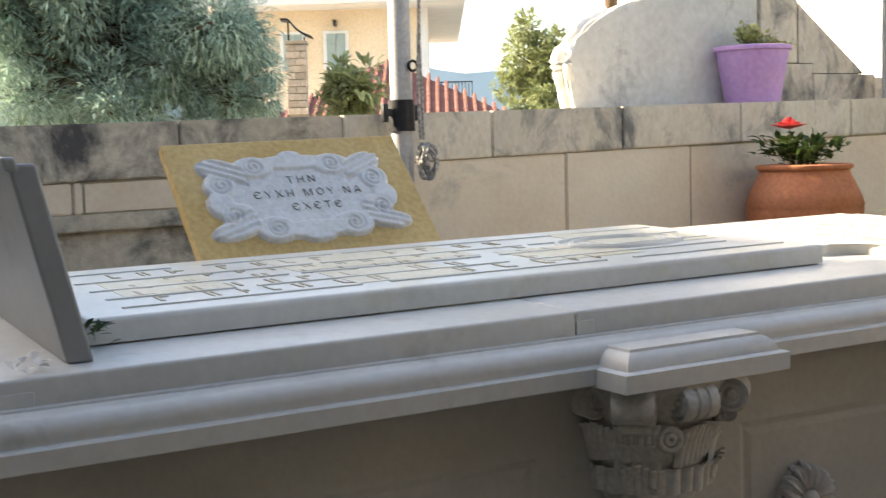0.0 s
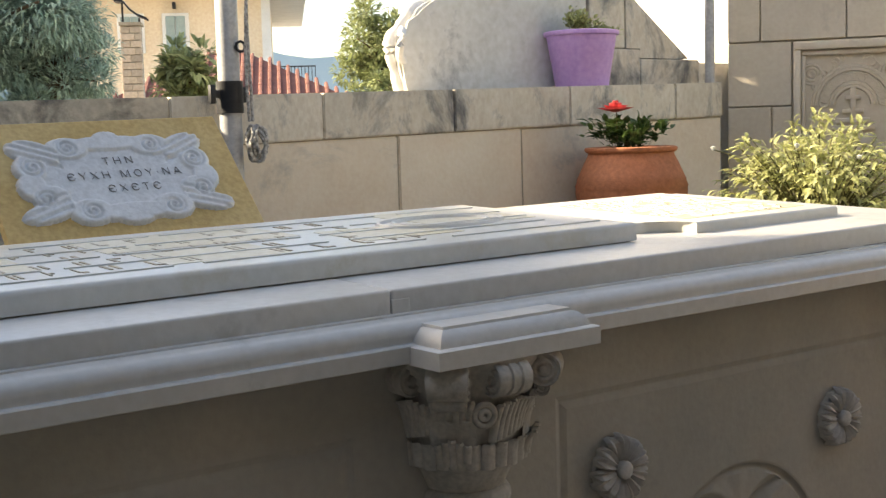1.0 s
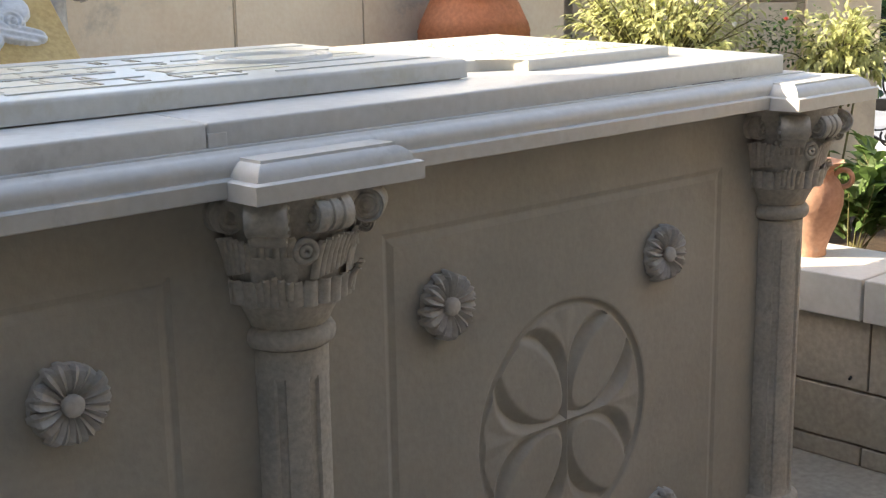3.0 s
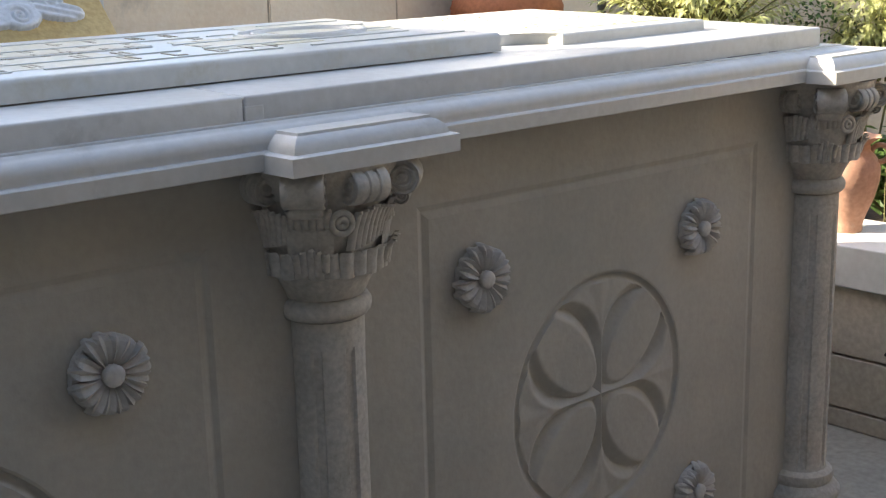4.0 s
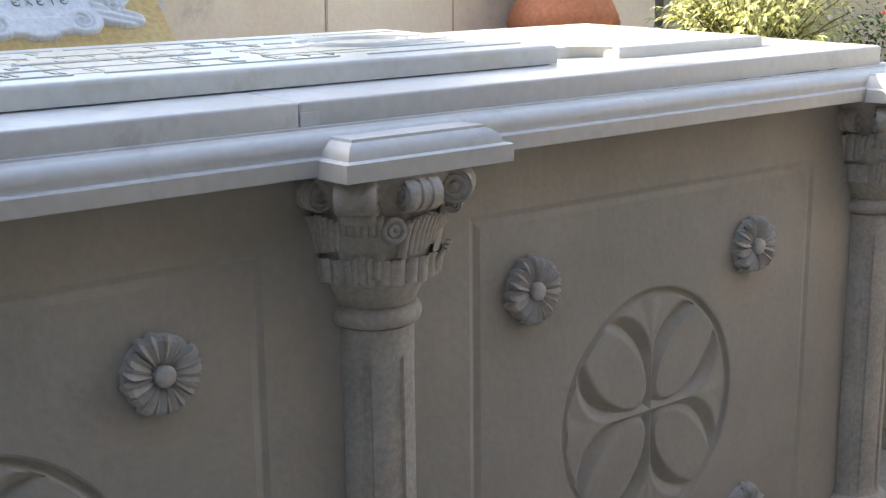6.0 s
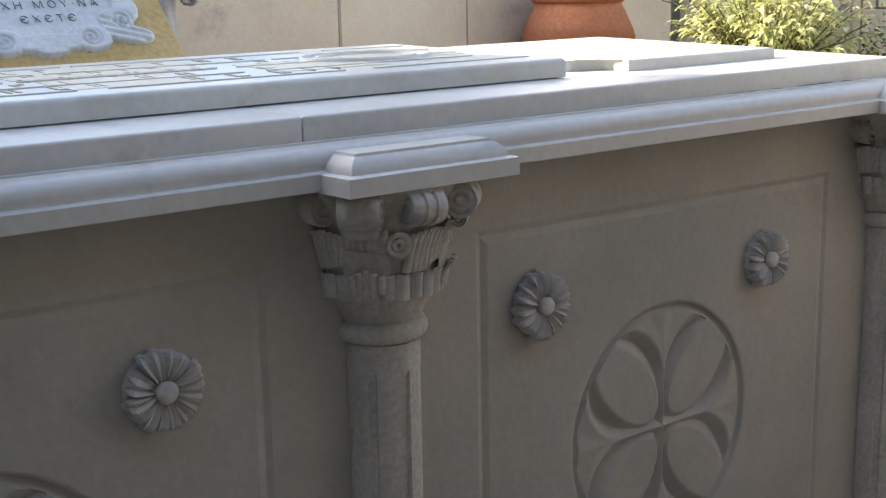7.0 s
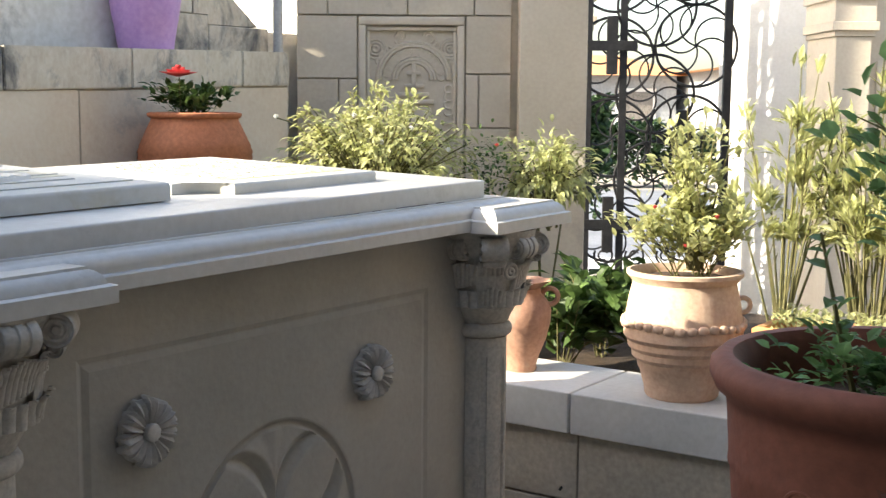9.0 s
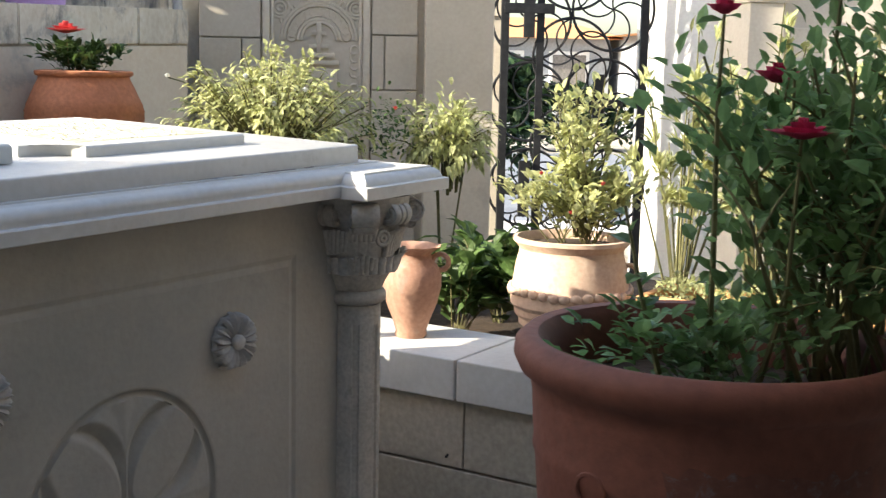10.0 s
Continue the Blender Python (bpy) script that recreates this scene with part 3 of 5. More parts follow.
def roll(bm, ang, r, z, rad, half, cx, cy, band=0.88):
    """A rolled leaf end: a short cylinder lying across the direction ang, with a sunk spiral eye at each end."""
    c, s = math.cos(ang), math.sin(ang)
    seg = 18
    ringsets = []
    for off, k in ((-half, 0.20), (-half + 0.004, 0.30), (-half + 0.004, 0.42), (-half, 0.50), (-half, 0.62), (-half + 0.004, 0.70), (-half + 0.004, 0.82), (-half, 0.92), (-half * 0.94, 1.0), (-half * 0.42, 1.0), (-half * 0.36, band), (-half * 0.24, band), (-half * 0.18, 1.0),
                   (half * 0.18, 1.0), (half * 0.24, band), (half * 0.36, band), (half * 0.42, 1.0), (half * 0.94, 1.0), (half, 0.92), (half - 0.004, 0.82), (half - 0.004, 0.70), (half, 0.62), (half, 0.50), (half - 0.004, 0.42), (half - 0.004, 0.30), (half, 0.20)):
        ringsets.append([bm.verts.new((cx + (r + rad * k * math.cos(t)) * c - s * off, cy + (r + rad * k * math.cos(t)) * s + c * off, z + rad * k * math.sin(t)))
                         for t in [2 * math.pi * j / seg for j in range(seg)]])
    for lo, hi in zip(ringsets, ringsets[1:]):
        for j in range(seg):
            bm.faces.new((lo[j], lo[(j + 1) % seg], hi[(j + 1) % seg], hi[j]))
    bm.faces.new(list(reversed(ringsets[0])))
    bm.faces.new(ringsets[-1])


def column(cx, cy, y_back, x0, x1):
    top = part("cap_block", lean(cap_block(x0, x1, -0.127, y_back), 0.0075, 0.0090), MARBLE, tomb, "pale marble cap block over the column", smooth=True, angle=25)
    shaft_r = 0.0585

    def flutes(r, z, t):
        if z > 0.760 or z < 0.19:
            return r
        k = (t / (2 * math.pi) * 7 + 0.25) % 1.0
        return r - (0.0050 if 0.34 < k < 0.66 else 0.0)

    col = part("column", lathe([(shaft_r + 0.004, 0.17), (shaft_r, 0.18), (shaft_r, 0.195), (shaft_r, 0.205), (shaft_r, 0.5), (shaft_r, 0.755), (shaft_r, 0.765), (shaft_r, 0.806), (shaft_r - 0.004, 0.8065), (shaft_r - 0.004, 0.812)], 120, cx=cx, cy=cy, wobble=flutes),
               CARVED, tomb, "engaged limestone column with sunk flutes", smooth=True, angle=30)
    part("astragal", lathe([(0.056, 0.809), (0.064, 0.8095), (0.0690, 0.815), (0.0705, 0.822), (0.0700, 0.830), (0.0655, 0.837), (0.0600, 0.8395), (0.054, 0.840)], 48, cx=cx, cy=cy), CARVED, col, smooth=True, angle=60)
    bb = lathe([(0.088, 0.06), (0.088, 0.105), (0.092, 0.112), (0.092, 0.124), (0.084, 0.134), (0.072, 0.142), (0.076, 0.152), (0.074, 0.166), (0.064, 0.174), (0.05, 0.175)], 48, cx=cx, cy=cy)
    part("column_base", bb, CARVED, col, smooth=True, angle=40)
    bell = lathe([(0.058, 0.838), (0.0615, 0.842), (0.068, 0.858), (0.077, 0.874), (0.083, 0.880), (0.087, 0.884), (0.0885, 0.918), (0.0900, 0.926), (0.0935, 0.960), (0.0975, 0.985), (0.104, 1.010), (0.118, 1.030), (0.122, 1.050)], 96, cx=cx, cy=cy,
                 wobble=lambda r, z, t: r * (1 + 0.022 * (abs(math.cos(8 * t)) - 0.5)) if 0.842 < z < 0.882 else r)
    cap = part("capital", bell, CARVED, tomb, "carved leaf capital with rolled volutes", smooth=True, angle=45)
    bm = bmesh.new()
    for k in range(26):
        blade(bm, 2 * math.pi * (k + 0.5) / 26, 0.0905, 0.880 + 0.002 * (k % 2), 0.9185, 0.0122, 0.004, cx, cy, 0.002, 0.0060)
    part("leaf_collar", bm, CARVED, cap, smooth=True, angle=55)
    for side in range(4):
        mid = -math.pi / 2 + side * math.pi / 2
        diag = mid + math.pi / 4
        # face: a scrolled palmette under a rolled strap
        bm = bmesh.new()
        for k in range(8):
            blade(bm, mid + (k - 1.9) * 0.096, 0.095, 0.920 + 0.002 * k, 0.983 - 0.002 * abs(k - 3), 0.0074, 0.012, cx, cy, 0.003, 0.0050, 0.08)
        part("leaf_fan", bm, CARVED, cap, smooth=True, angle=55)
        bm = bmesh.new()
        c, s_ = math.cos(mid - 0.34), math.sin(mid - 0.34)
        for rad in (0.0150, 0.0060):
            add_ring(bm, (cx + 0.1045 * c, cy + 0.1045 * s_, 0.962), rad, 0.0048, (-s_, c, 0), (0, 0, 1), 18, 7)
        part("scroll_eye", bm, CARVED, cap, smooth=True, angle=60)
        bm = bmesh.new()
        roll(bm, mid, 0.106, 1.012, 0.0255, 0.030, cx, cy)
        part("volute", bm, CARVED, cap, smooth=True, angle=55)
        # corner: fluted leaf over a plain block, under the corner volute
        bm = bmesh.new()
        for k in range(6):
            blade(bm, diag + (k - 2.5) * 0.098, 0.101, 0.950, 0.986, 0.0074, 0.010, cx, cy, 0.003, 0.0045)
        part("leaf_fan", bm, CARVED, cap, smooth=True, angle=55)
        bm = bmesh.new()
        for k in range(3):
            blade(bm, diag + (k - 1) * 0.20, 0.097, 0.917, 0.956, 0.0135, 0.007, cx, cy, 0.002, 0.0020)
        part("leaf_block", bm, CARVED, cap, smooth=True, angle=55)
        bm = bmesh.new()
        for k in range(5):
            blade(bm, diag + (k - 2) * 0.100, 0.095, 0.884 + 0.004 * abs(k - 2), 0.930 - 0.004 * abs(k - 2), 0.0074, 0.012, cx, cy, 0.003, 0.0050)
        part("leaf_fan", bm, CARVED, cap, smooth=True, angle=55)
        bm = bmesh.new()
        roll(bm, diag, 0.124, 1.014, 0.0265, 0.029, cx, cy, 1.0)
        part("volute", bm, CARVED, cap, smooth=True, angle=55)
        bm = bmesh.new()
        roll(bm, diag, 0.121, 0.986, 0.0125, 0.024, cx, cy, 1.0)
        part("volute", bm, CARVED, cap, smooth=True, angle=55)


for cx, y_back, x0, x1 in ((COLS[0], 0.10, COLS[0] - 0.135, COLS[0] + 0.165), (COLS[1], 0.0, -0.757, -0.462), (COLS[2], 0.17, 0.552, 0.872)):
    column(cx, -0.004, y_back, x0, x1)


# ---------------------------------------------------------------- what lies on the tomb
def rounded_plate(outline, z0, z1, bevel=0.010):
    bm = bmesh.new()
    lo = [bm.verts.new((x, y, z0)) for x, y in outline]
    hi = [bm.verts.new((x, y, z1)) for x, y in outline]
    bm.faces.new(list(reversed(lo)))
    topf = bm.faces.new(hi)
    n = len(outline)
    for k in range(n):
        bm.faces.new((lo[k], lo[(k + 1) % n], hi[(k + 1) % n], hi[k]))
    bmesh.ops.bevel(bm, geom=list(topf.edges), offset=bevel, segments=4, affect='EDGES', profile=0.5)
    return bm


def bars(rng, x0, x1, y0, y1, z, rows, lw, h, gap=0.35):
    """Rows of raised strokes standing for lettering that cannot be read."""
    bm = bmesh.new()
    step = (y1 - y0) / rows
    for r in range(rows):
        y = y0 + step * (r + 0.5)
        x = x0 + rng.uniform(0, lw)
        while x < x1 - lw:
            w = lw * rng.uniform(0.5, 1.1)
            if rng.random() > 0.15:
                hh = step * 0.30
                add_box(bm, x, x + w * 0.28, y - hh, y + hh, z, z + h)
                if rng.random() > 0.4:
                    q = rng.choice((-hh, 0, hh * 0.8))
                    add_box(bm, x + w * 0.28, x + w, y + q - step * 0.05, y + q + step * 0.06, z, z + h)
                else:
                    add_box(bm, x + w * 0.7, x + w, y - hh, y + hh, z, z + h)
            x += w * (1 + gap)
    return bm


rng = random.Random(5)
slab = thing("ledger_slab", "long pale marble ledger slab with worn ochre panels and raised lines", "grave slab")
part("slab", lean_top(rounded_plate(((-1.392, 0.140), (-0.114, 0.140), (-0.114, 0.655), (-1.392, 0.655)), 1.1500, 1.1830, 0.0085)), SLABTOP, slab, smooth=True)
for x0, x1, y0, y1 in ((-1.30, -1.14, 0.30, 0.46), (-0.98, -0.78, 0.215, 0.36), (-1.0, -0.66, 0.40, 0.60), (-0.62, -0.42, 0.25, 0.42), (-0.40, -0.18, 0.34, 0.60)):
    part("ochre_field", lean_top(box(x0, x1, y0, y1, 1.1825, 1.1838)), PALEOCHRE, slab, "worn ochre painted field")
part("mortar_bed", lean_top(box(-1.375, -0.125, 0.150, 0.645, 1.1476, 1.1525)), MORTAR, slab)
lbm = bmesh.new()
for y in (0.200, 0.285, 0.375, 0.470, 0.575):
    x = -1.33
    while x < -0.2:
        w = rng.uniform(0.18, 0.45)
        x2 = min(x + w, -0.15)
        add_box(lbm, x, x2, y - 0.0035, y + 0.0035, 1.1828, 1.1852)
        x = x2 + rng.uniform(0.01, 0.06)
part("raised_lines", lean_top(lbm), SLABTOP, slab)
part("inscription", lean_top(bars(rng, -1.28, -0.50, 0.215, 0.565, 1.1828, 5, 0.022, 0.0016, 2.6)), WORNLETTER, slab, "dark strokes of worn lettering")
oval = bmesh.new()
for rad in (0.085, 0.065):
    add_ring(oval, (-0.36, 0.40, 1.1832), rad, 0.004, (1.5, 0, 0), (0, 1, 0), 40)
part("oval_frame", lean_top(oval), SLABTOP, slab, "raised oval frame")

slab2 = thing("inscription_slab", "short marble slab with gilt ground, raised lettering and a scooped corner", "grave slab")
notch = [(0.054, 0.148)] + [(0.054 - 0.07 * (1 - math.cos(radians(t))), 0.148 + 0.07 * math.sin(radians(t))) for t in (15, 30, 45, 60, 75, 90)]
outline = [(-0.040, 0.655), (-0.040, 0.218)] + [p for p in reversed(notch)][0:] + [(0.488, 0.148), (0.488, 0.655)]
part("slab", lean_top(rounded_plate([p for p in reversed(outline)], 1.1470, 1.1690, 0.006)), SLABTOP, slab2, smooth=True)
part("gilt_ground", lean_top(box(0.075, 0.445, 0.20, 0.60, 1.1685, 1.1698)), GILT, slab2, "gilded ground")
part("inscription", lean_top(bars(random.Random(9), 0.085, 0.435, 0.205, 0.595, 1.1697, 11, 0.016, 0.0018, 0.45)), SLABTOP, slab2, "raised strokes of lettering")

head_stone = thing("head_stone", "grey marble head stone slab leaning back on the tomb", "head stone")
hb = bmesh.new()
add_box(hb, -0.032, 0.0, 0.0, 0.56, 0.0, 0.235, 0.004)
for v in hb.verts:
    v.co.x -= v.co.z * 0.235
    v.co.z += 0.0
part("slab", hb, GREYMARBLE, head_stone, m=pose(-1.405, 0.045, 1.1318))
hm = bmesh.new()
add_box(hm, -0.046, -0.03, -0.002, 0.566, 0.225, 0.243, 0.004)
for v in hm.verts:
    v.co.x -= v.co.z * 0.235 - 0.006
part("top_moulding", hm, GREYMARBLE, head_stone, m=pose(-1.402, 0.045, 1.1318))
drng = random.Random(3)
sprig = thing("dry_leaves", "dark withered sprig lying at the head of the slab", "leaves")
leaves("leaf", [((-1.392 + drng.uniform(-.004, .010), 0.09 + drng.uniform(-.03, .06), 1.142 + drng.uniform(0, .03)), (0.4, -0.3, 0.3)) for _ in range(16)], 0.022, LEAF_DARK, sprig, drng)
drng = random.Random(4)
scrap = thing("fallen_petals", "pale withered petals on the marble ledge", "petals")
leaves("petal", [((-1.49 + drng.uniform(-.02, .02), 0.03 + drng.uniform(-.02, .02), 1.134 + drng.uniform(0, .012)), (0.2, -0.3, 0.2)) for _ in range(12)], 0.018, PETAL_WHITE, scrap, drng, width=0.8)

# ---------------------------------------------------------------- plaque with carved cartouche
PW, PH, PT = 0.502, 0.326, 0.022
plaque = thing("plaque", "ochre painted plaque with a white carved scroll cartouche and dark lettering", "plaque")
# local frame: x along the plaque, z up its face, -y out of it
PM = pose(-0.797, 0.702, 1.1560, -42.0, 0, 0) @ pose(0, 0, 0, 0, -1.6, 0)
bpl = box(-PW / 2, PW / 2, 0.0, PT, 0.0, PH, 0.003)
part("board", bpl, OCHRE, plaque, m=PM)


def cartouche_height(x, z):
    """Height of the carved scroll over the board; x and z from the middle of the cartouche."""
    def ell(cx, cz, a, b, turn=0.0):
        dx, dz = x - cx, z - cz
        c, s = math.cos(turn), math.sin(turn)
        return 1 - math.hypot((dx * c + dz * s) / a, (-dx * s + dz * c) / b)
    h = 0.0
    core = 1 - max((abs(x) / 0.150) ** 5 + (abs(z) / 0.066) ** 5, 0)
    if core > 0:
        h = max(h, 0.006)
    parts_ = [(0, 0.078, 0.085, 0.018, 0), (0.0, 0.092, 0.026, 0.014, 0), (0, -0.082, 0.085, 0.020, 0), (0.0, -0.100, 0.030, 0.010, 0)]
    for sx in (-1, 1):
        parts_ += [(sx * 0.142, 0.066, 0.050, 0.026, sx * 0.38), (sx * 0.158, 0.030, 0.030, 0.030, 0), (sx * 0.166, -0.012, 0.026, 0.030, 0),
                   (sx * 0.150, -0.068, 0.052, 0.022, -sx * 0.22), (sx * 0.140, -0.038, 0.034, 0.026, 0),
                   (sx * 0.080, 0.070, 0.042, 0.026, 0), (sx * 0.078, -0.076, 0.040, 0.028, 0)]
    for q in parts_:
        v = ell(*q)
        if v > 0:
            h = max(h, 0.006 + 0.0060 * math.sin(min(v * 5.0, 1.0) * math.pi / 2))
    if h > 0:
        for sx in (-1, 1):
            for cx, cz, R in ((sx * 0.155, 0.030, 0.024), (sx * 0.080, 0.070, 0.022), (sx * 0.078, -0.076, 0.022), (sx * 0.150, -0.040, 0.022)):
                d = math.hypot(x - cx, z - cz)
                if d < R:
                    t = math.atan2(z - cz, (x - cx) * sx)
                    ph = d / R * 2.2 - t / (2 * math.pi)
                    h -= 0.0055 * (0.5 + 0.5 * math.cos(2 * math.pi * ph)) * min(1, (R - d) / R * 4)
            t = z - (0.066 + (x * sx - 0.148) * 0.45)
            if abs(x * sx - 0.15) < 0.05 and abs(t) < 0.02:
                h -= 0.0045 * (0.5 + 0.5 * math.cos(t * 420))
            t = z - (-0.066 - (x * sx - 0.160) * 0.35)
            if abs(x * sx - 0.16) < 0.05 and abs(t) < 0.02:
                h -= 0.0045 * (0.5 + 0.5 * math.cos(t * 420))
    return h


gx, gz = 190, 106
cv, cf, ci = [], [], {}
W2, H2 = 0.212, 0.118
hts = [[cartouche_height(-W2 + 2 * W2 * i / gx, -H2 + 2 * H2 * j / gz) for j in range(gz + 1)] for i in range(gx + 1)]
for i in range(gx):
    for j in range(gz):
        q = [(i, j), (i + 1, j), (i + 1, j + 1), (i, j + 1)]
        if max(hts[a_][b_] for a_, b_ in q) <= 0.0:
            continue
        for k in q:
            if k not in ci:
                ci[k] = len(cv)
                cv.append((-W2 + 2 * W2 * k[0] / gx, -(hts[k[0]][k[1]] - 0.0005), -H2 + 2 * H2 * k[1] / gz))
        cf.append([ci[k] for k in q])
cart = raw_part("cartouche", cv, cf, RELIEF, plaque, "white carved scroll cartouche", smooth=True)
settle(cart, plaque, PM @ pose(-0.004, 0, 0.176) @ Matrix.Diagonal((1.04, 1.0, 1.06, 1)))


def lettering(text, x, z, size, parent, m, mat=LETTER):
    cu = bpy.data.curves.new("text", 'FONT')
    cu.body = text
    cu.size = size
    cu.align_x, cu.align_y = 'CENTER', 'CENTER'
    cu.extrude = 0.0008
    cu.offset = -0.0005
    cu.space_character = 1.45
    tmp = new("text", cu)
    bpy.context.view_layer.update()
    me = bpy.data.meshes.new_from_object(tmp.evaluated_get(bpy.context.evaluated_depsgraph_get()))
    bpy.data.objects.remove(tmp)
    me.materials.clear()
    me.materials.append(mat)
    ob = new("lettering", me)
    settle(ob, parent, m @ pose(x, -0.0075, z, 90, 0, 0))
    return tagged(ob, "dark engraved Greek capitals")


for text, x, z in (("ΤΗΝ", 0.0, 0.040), ("ЄΥΧΗ ΜΟΥ·ΝΑ", 0.004, 0.006), ("ЄΧЄΤЄ", 0.012, -0.028)):
    lettering(text, x, z, 0.0245, plaque, PM @ pose(0.002, 0, 0.172))

# ---------------------------------------------------------------- back wall of coursed stone
def top_z(x):
    return 1.483 + 0.0185 * x


def joint_z(x):
    return 1.334 + 0.0245 * x


def stone(x0, x1, lo, hi, y0, y1, bevel=0.004):
    """A wall block whose beds follow the fall of the courses."""
    bm = bmesh.new()
    add_box(bm, x0, x1, y0, y1, 0, 1, 0)
    for v in bm.verts:
        v.co.z = lo(v.co.x) if v.co.z < 0.5 else hi(v.co.x)
    bmesh.ops.bevel(bm, geom=list(bm.edges), offset=bevel, segments=2, affect='EDGES')
    return bm


GAP = 0.0017
back_wall = thing("wall_back", "coursed sandstone garden wall with a stained weathered top course", "wall", kind="structure")
wb = bmesh.new()
add_box(wb, -3.6, 2.13, 1.8755, 2.45, 0, 1)
for v in wb.verts:
    v.co.z = top_z(v.co.x) - 0.012 if v.co.z > 0.5 else 0
part("core", wb, MORTAR, back_wall)
wrng = random.Random(11)


def course(joints, lo, hi, mat, y_off=0.0, back=2.46):
    for x0, x1 in zip(joints, joints[1:]):
        j = wrng.uniform(-0.002, 0.003)
        m_ = mat(x0) if callable(mat) else mat
        part("block", stone(x0 + GAP, x1 - GAP, lambda x: lo(x) + GAP, lambda x: hi(x) - GAP, 1.870 + j + y_off, back), m_, back_wall)


course((-3.6, -2.7, -1.75, -0.72, -0.23, 0.28, 0.79, 1.31, 1.86, 2.13), joint_z, top_z, lambda x: DARKWALL if x < -0.3 else COPING, y_off=-0.006)
course((-3.6, -2.4, -1.6, -1.012, -0.985, -0.25), lambda x: 1.236 + 0.012 * x, joint_z, SANDSTONE)
course((-0.25, 0.56, 1.083, 1.62, 2.13), lambda x: 0.86, joint_z, SANDSTONE, back=1.95)
course((-3.6, -1.9, -0.25), lambda x: 1.190 + 0.012 * x, lambda x: 1.238 + 0.012 * x, DARKWALL, y_off=-0.022, back=1.95)
course((-3.6, -2.3, -1.1, -0.25), lambda x: 0.93, lambda x: 1.192 + 0.012 * x, DARKWALL, back=1.95)
course((-3.6, -2.6, -1.7, -0.8, -0.1, 0.6, 1.3, 2.13), lambda x: 0.43, lambda x: 0.858 if x > -0.2 else 0.928, SANDSTONE, back=1.95)
course((-3.6, -2.2, -1.3, -0.5, 0.3, 1.0, 2.13), lambda x: 0.0, lambda x: 0.428, SANDSTONE, back=1.95)

# broken plastered wall on top
upper = thing("wall_upper", "broken grey plastered wall with a whitewashed ragged end", "wall", kind="structure")
prof2 = [(0.785, 1.46), (0.772, 1.52), (0.748, 1.60), (0.745, 1.66), (0.768, 1.715), (0.800, 1.735), (0.822, 1.775), (0.850, 1.80), (0.93, 1.835), (1.00, 1.868), (1.12, 1.90), (1.25, 1.94), (1.40, 1.96), (1.645, 1.97), (1.645, 1.47)]
ub = bmesh.new()
lo_ = [ub.verts.new((x, 2.12, z)) for x, z in prof2]
hi_ = [ub.verts.new((x + 0.02, 2.23, z)) for x, z in prof2]
ub.faces.new(lo_)
ub.faces.new(list(reversed(hi_)))
for k in range(len(prof2)):
    j = (k + 1) % len(prof2)
    ub.faces.new((lo_[j], lo_[k], hi_[k], hi_[j]))
bmesh.ops.bevel(ub, geom=[ed for ed in ub.edges], offset=0.012, segments=2, affect='EDGES')
part("plaster_body", ub, PLASTER, upper)
wl = bmesh.new()
edge = [(0.790, 1.49), (0.772, 1.55), (0.745, 1.62), (0.748, 1.68), (0.785, 1.728), (0.822, 1.768), (0.858, 1.800), (0.960, 1.846)]
pts = []
for k in range(43):
    q = k / 6
    i0 = min(int(q), len(edge) - 2)
    e0, e1, e2, e3 = edge[max(i0 - 1, 0)], edge[i0], edge[i0 + 1], edge[min(i0 + 2, len(edge) - 1)]
    f = q - i0
    pts.append((*[0.5 * (2 * b_ + (c_ - a_) * f + (2 * a_ - 5 * b_ + 4 * c_ - d_) * f * f + (3 * b_ - a_ - 3 * c_ + d_) * f ** 3) for a_, b_, c_, d_ in zip(e0, e1, e2, e3)], 2.17))
pts = [(x_, y_, z_) for x_, z_, y_ in pts]
add_tube(wl, pts, [0.022 + 0.005 * math.sin(k * 0.45) + 0.002 * math.sin(k * 1.3) for k in range(43)], 14)
add_tube(wl, [(0.772, 2.13, 1.715), (0.745, 2.10, 1.690), (0.738, 2.10, 1.655), (0.752, 2.12, 1.620), (0.775, 2.13, 1.600)], [0.014, 0.017, 0.015, 0.016, 0.012], 10)
wob = random.Random(2)
for v in wl.verts:
    v.co += Vector((wob.uniform(-.0012, .0012), wob.uniform(-.0012, .0012), wob.uniform(-.0012, .0012)))
part("whitewashed_edge", wl, WHITEWALL, upper, "lumpy whitewashed edge", smooth=True)
for x0, x1, z0, z1 in ((1.653, 1.845, 1.668, 1.99), (1.653, 1.930, 1.505, 1.6655), (1.9325, 2.28, 1.505, 1.6275)):
    part("block", box(x0, x1, 2.118, 2.44, z0, z1, 0.006), COPING, upper)
# The slope shapes the diagonal edge between shade and a sunlit patch.
sl = bmesh.new()
front = [sl.verts.new((x, 2.120, z)) for x, z in ((1.853, 1.668), (1.930, 1.668), (1.930, 1.630), (2.215, 1.630), (2.050, 1.752), (1.887, 1.872), (1.853, 1.900))]
rear = [sl.verts.new((v.co.x, 2.44, v.co.z)) for v in front]
sl.faces.new(front)
sl.faces.new(list(reversed(rear)))
for k in range(len(front)):
    sl.faces.new((front[(k + 1) % len(front)], front[k], rear[k], rear[(k + 1) % len(front)]))
part("sloping_stone", sl, COPING, upper, "stone with a slope in place of a diagonal shadow edge")

end_wall = part("wall_end", box(2.285, 3.30, 2.20, 2.5, 0, 1.62), PLASTER)
tagged(end_wall, "grey plastered wall between the garden wall and the chapel", "wall", kind="structure")
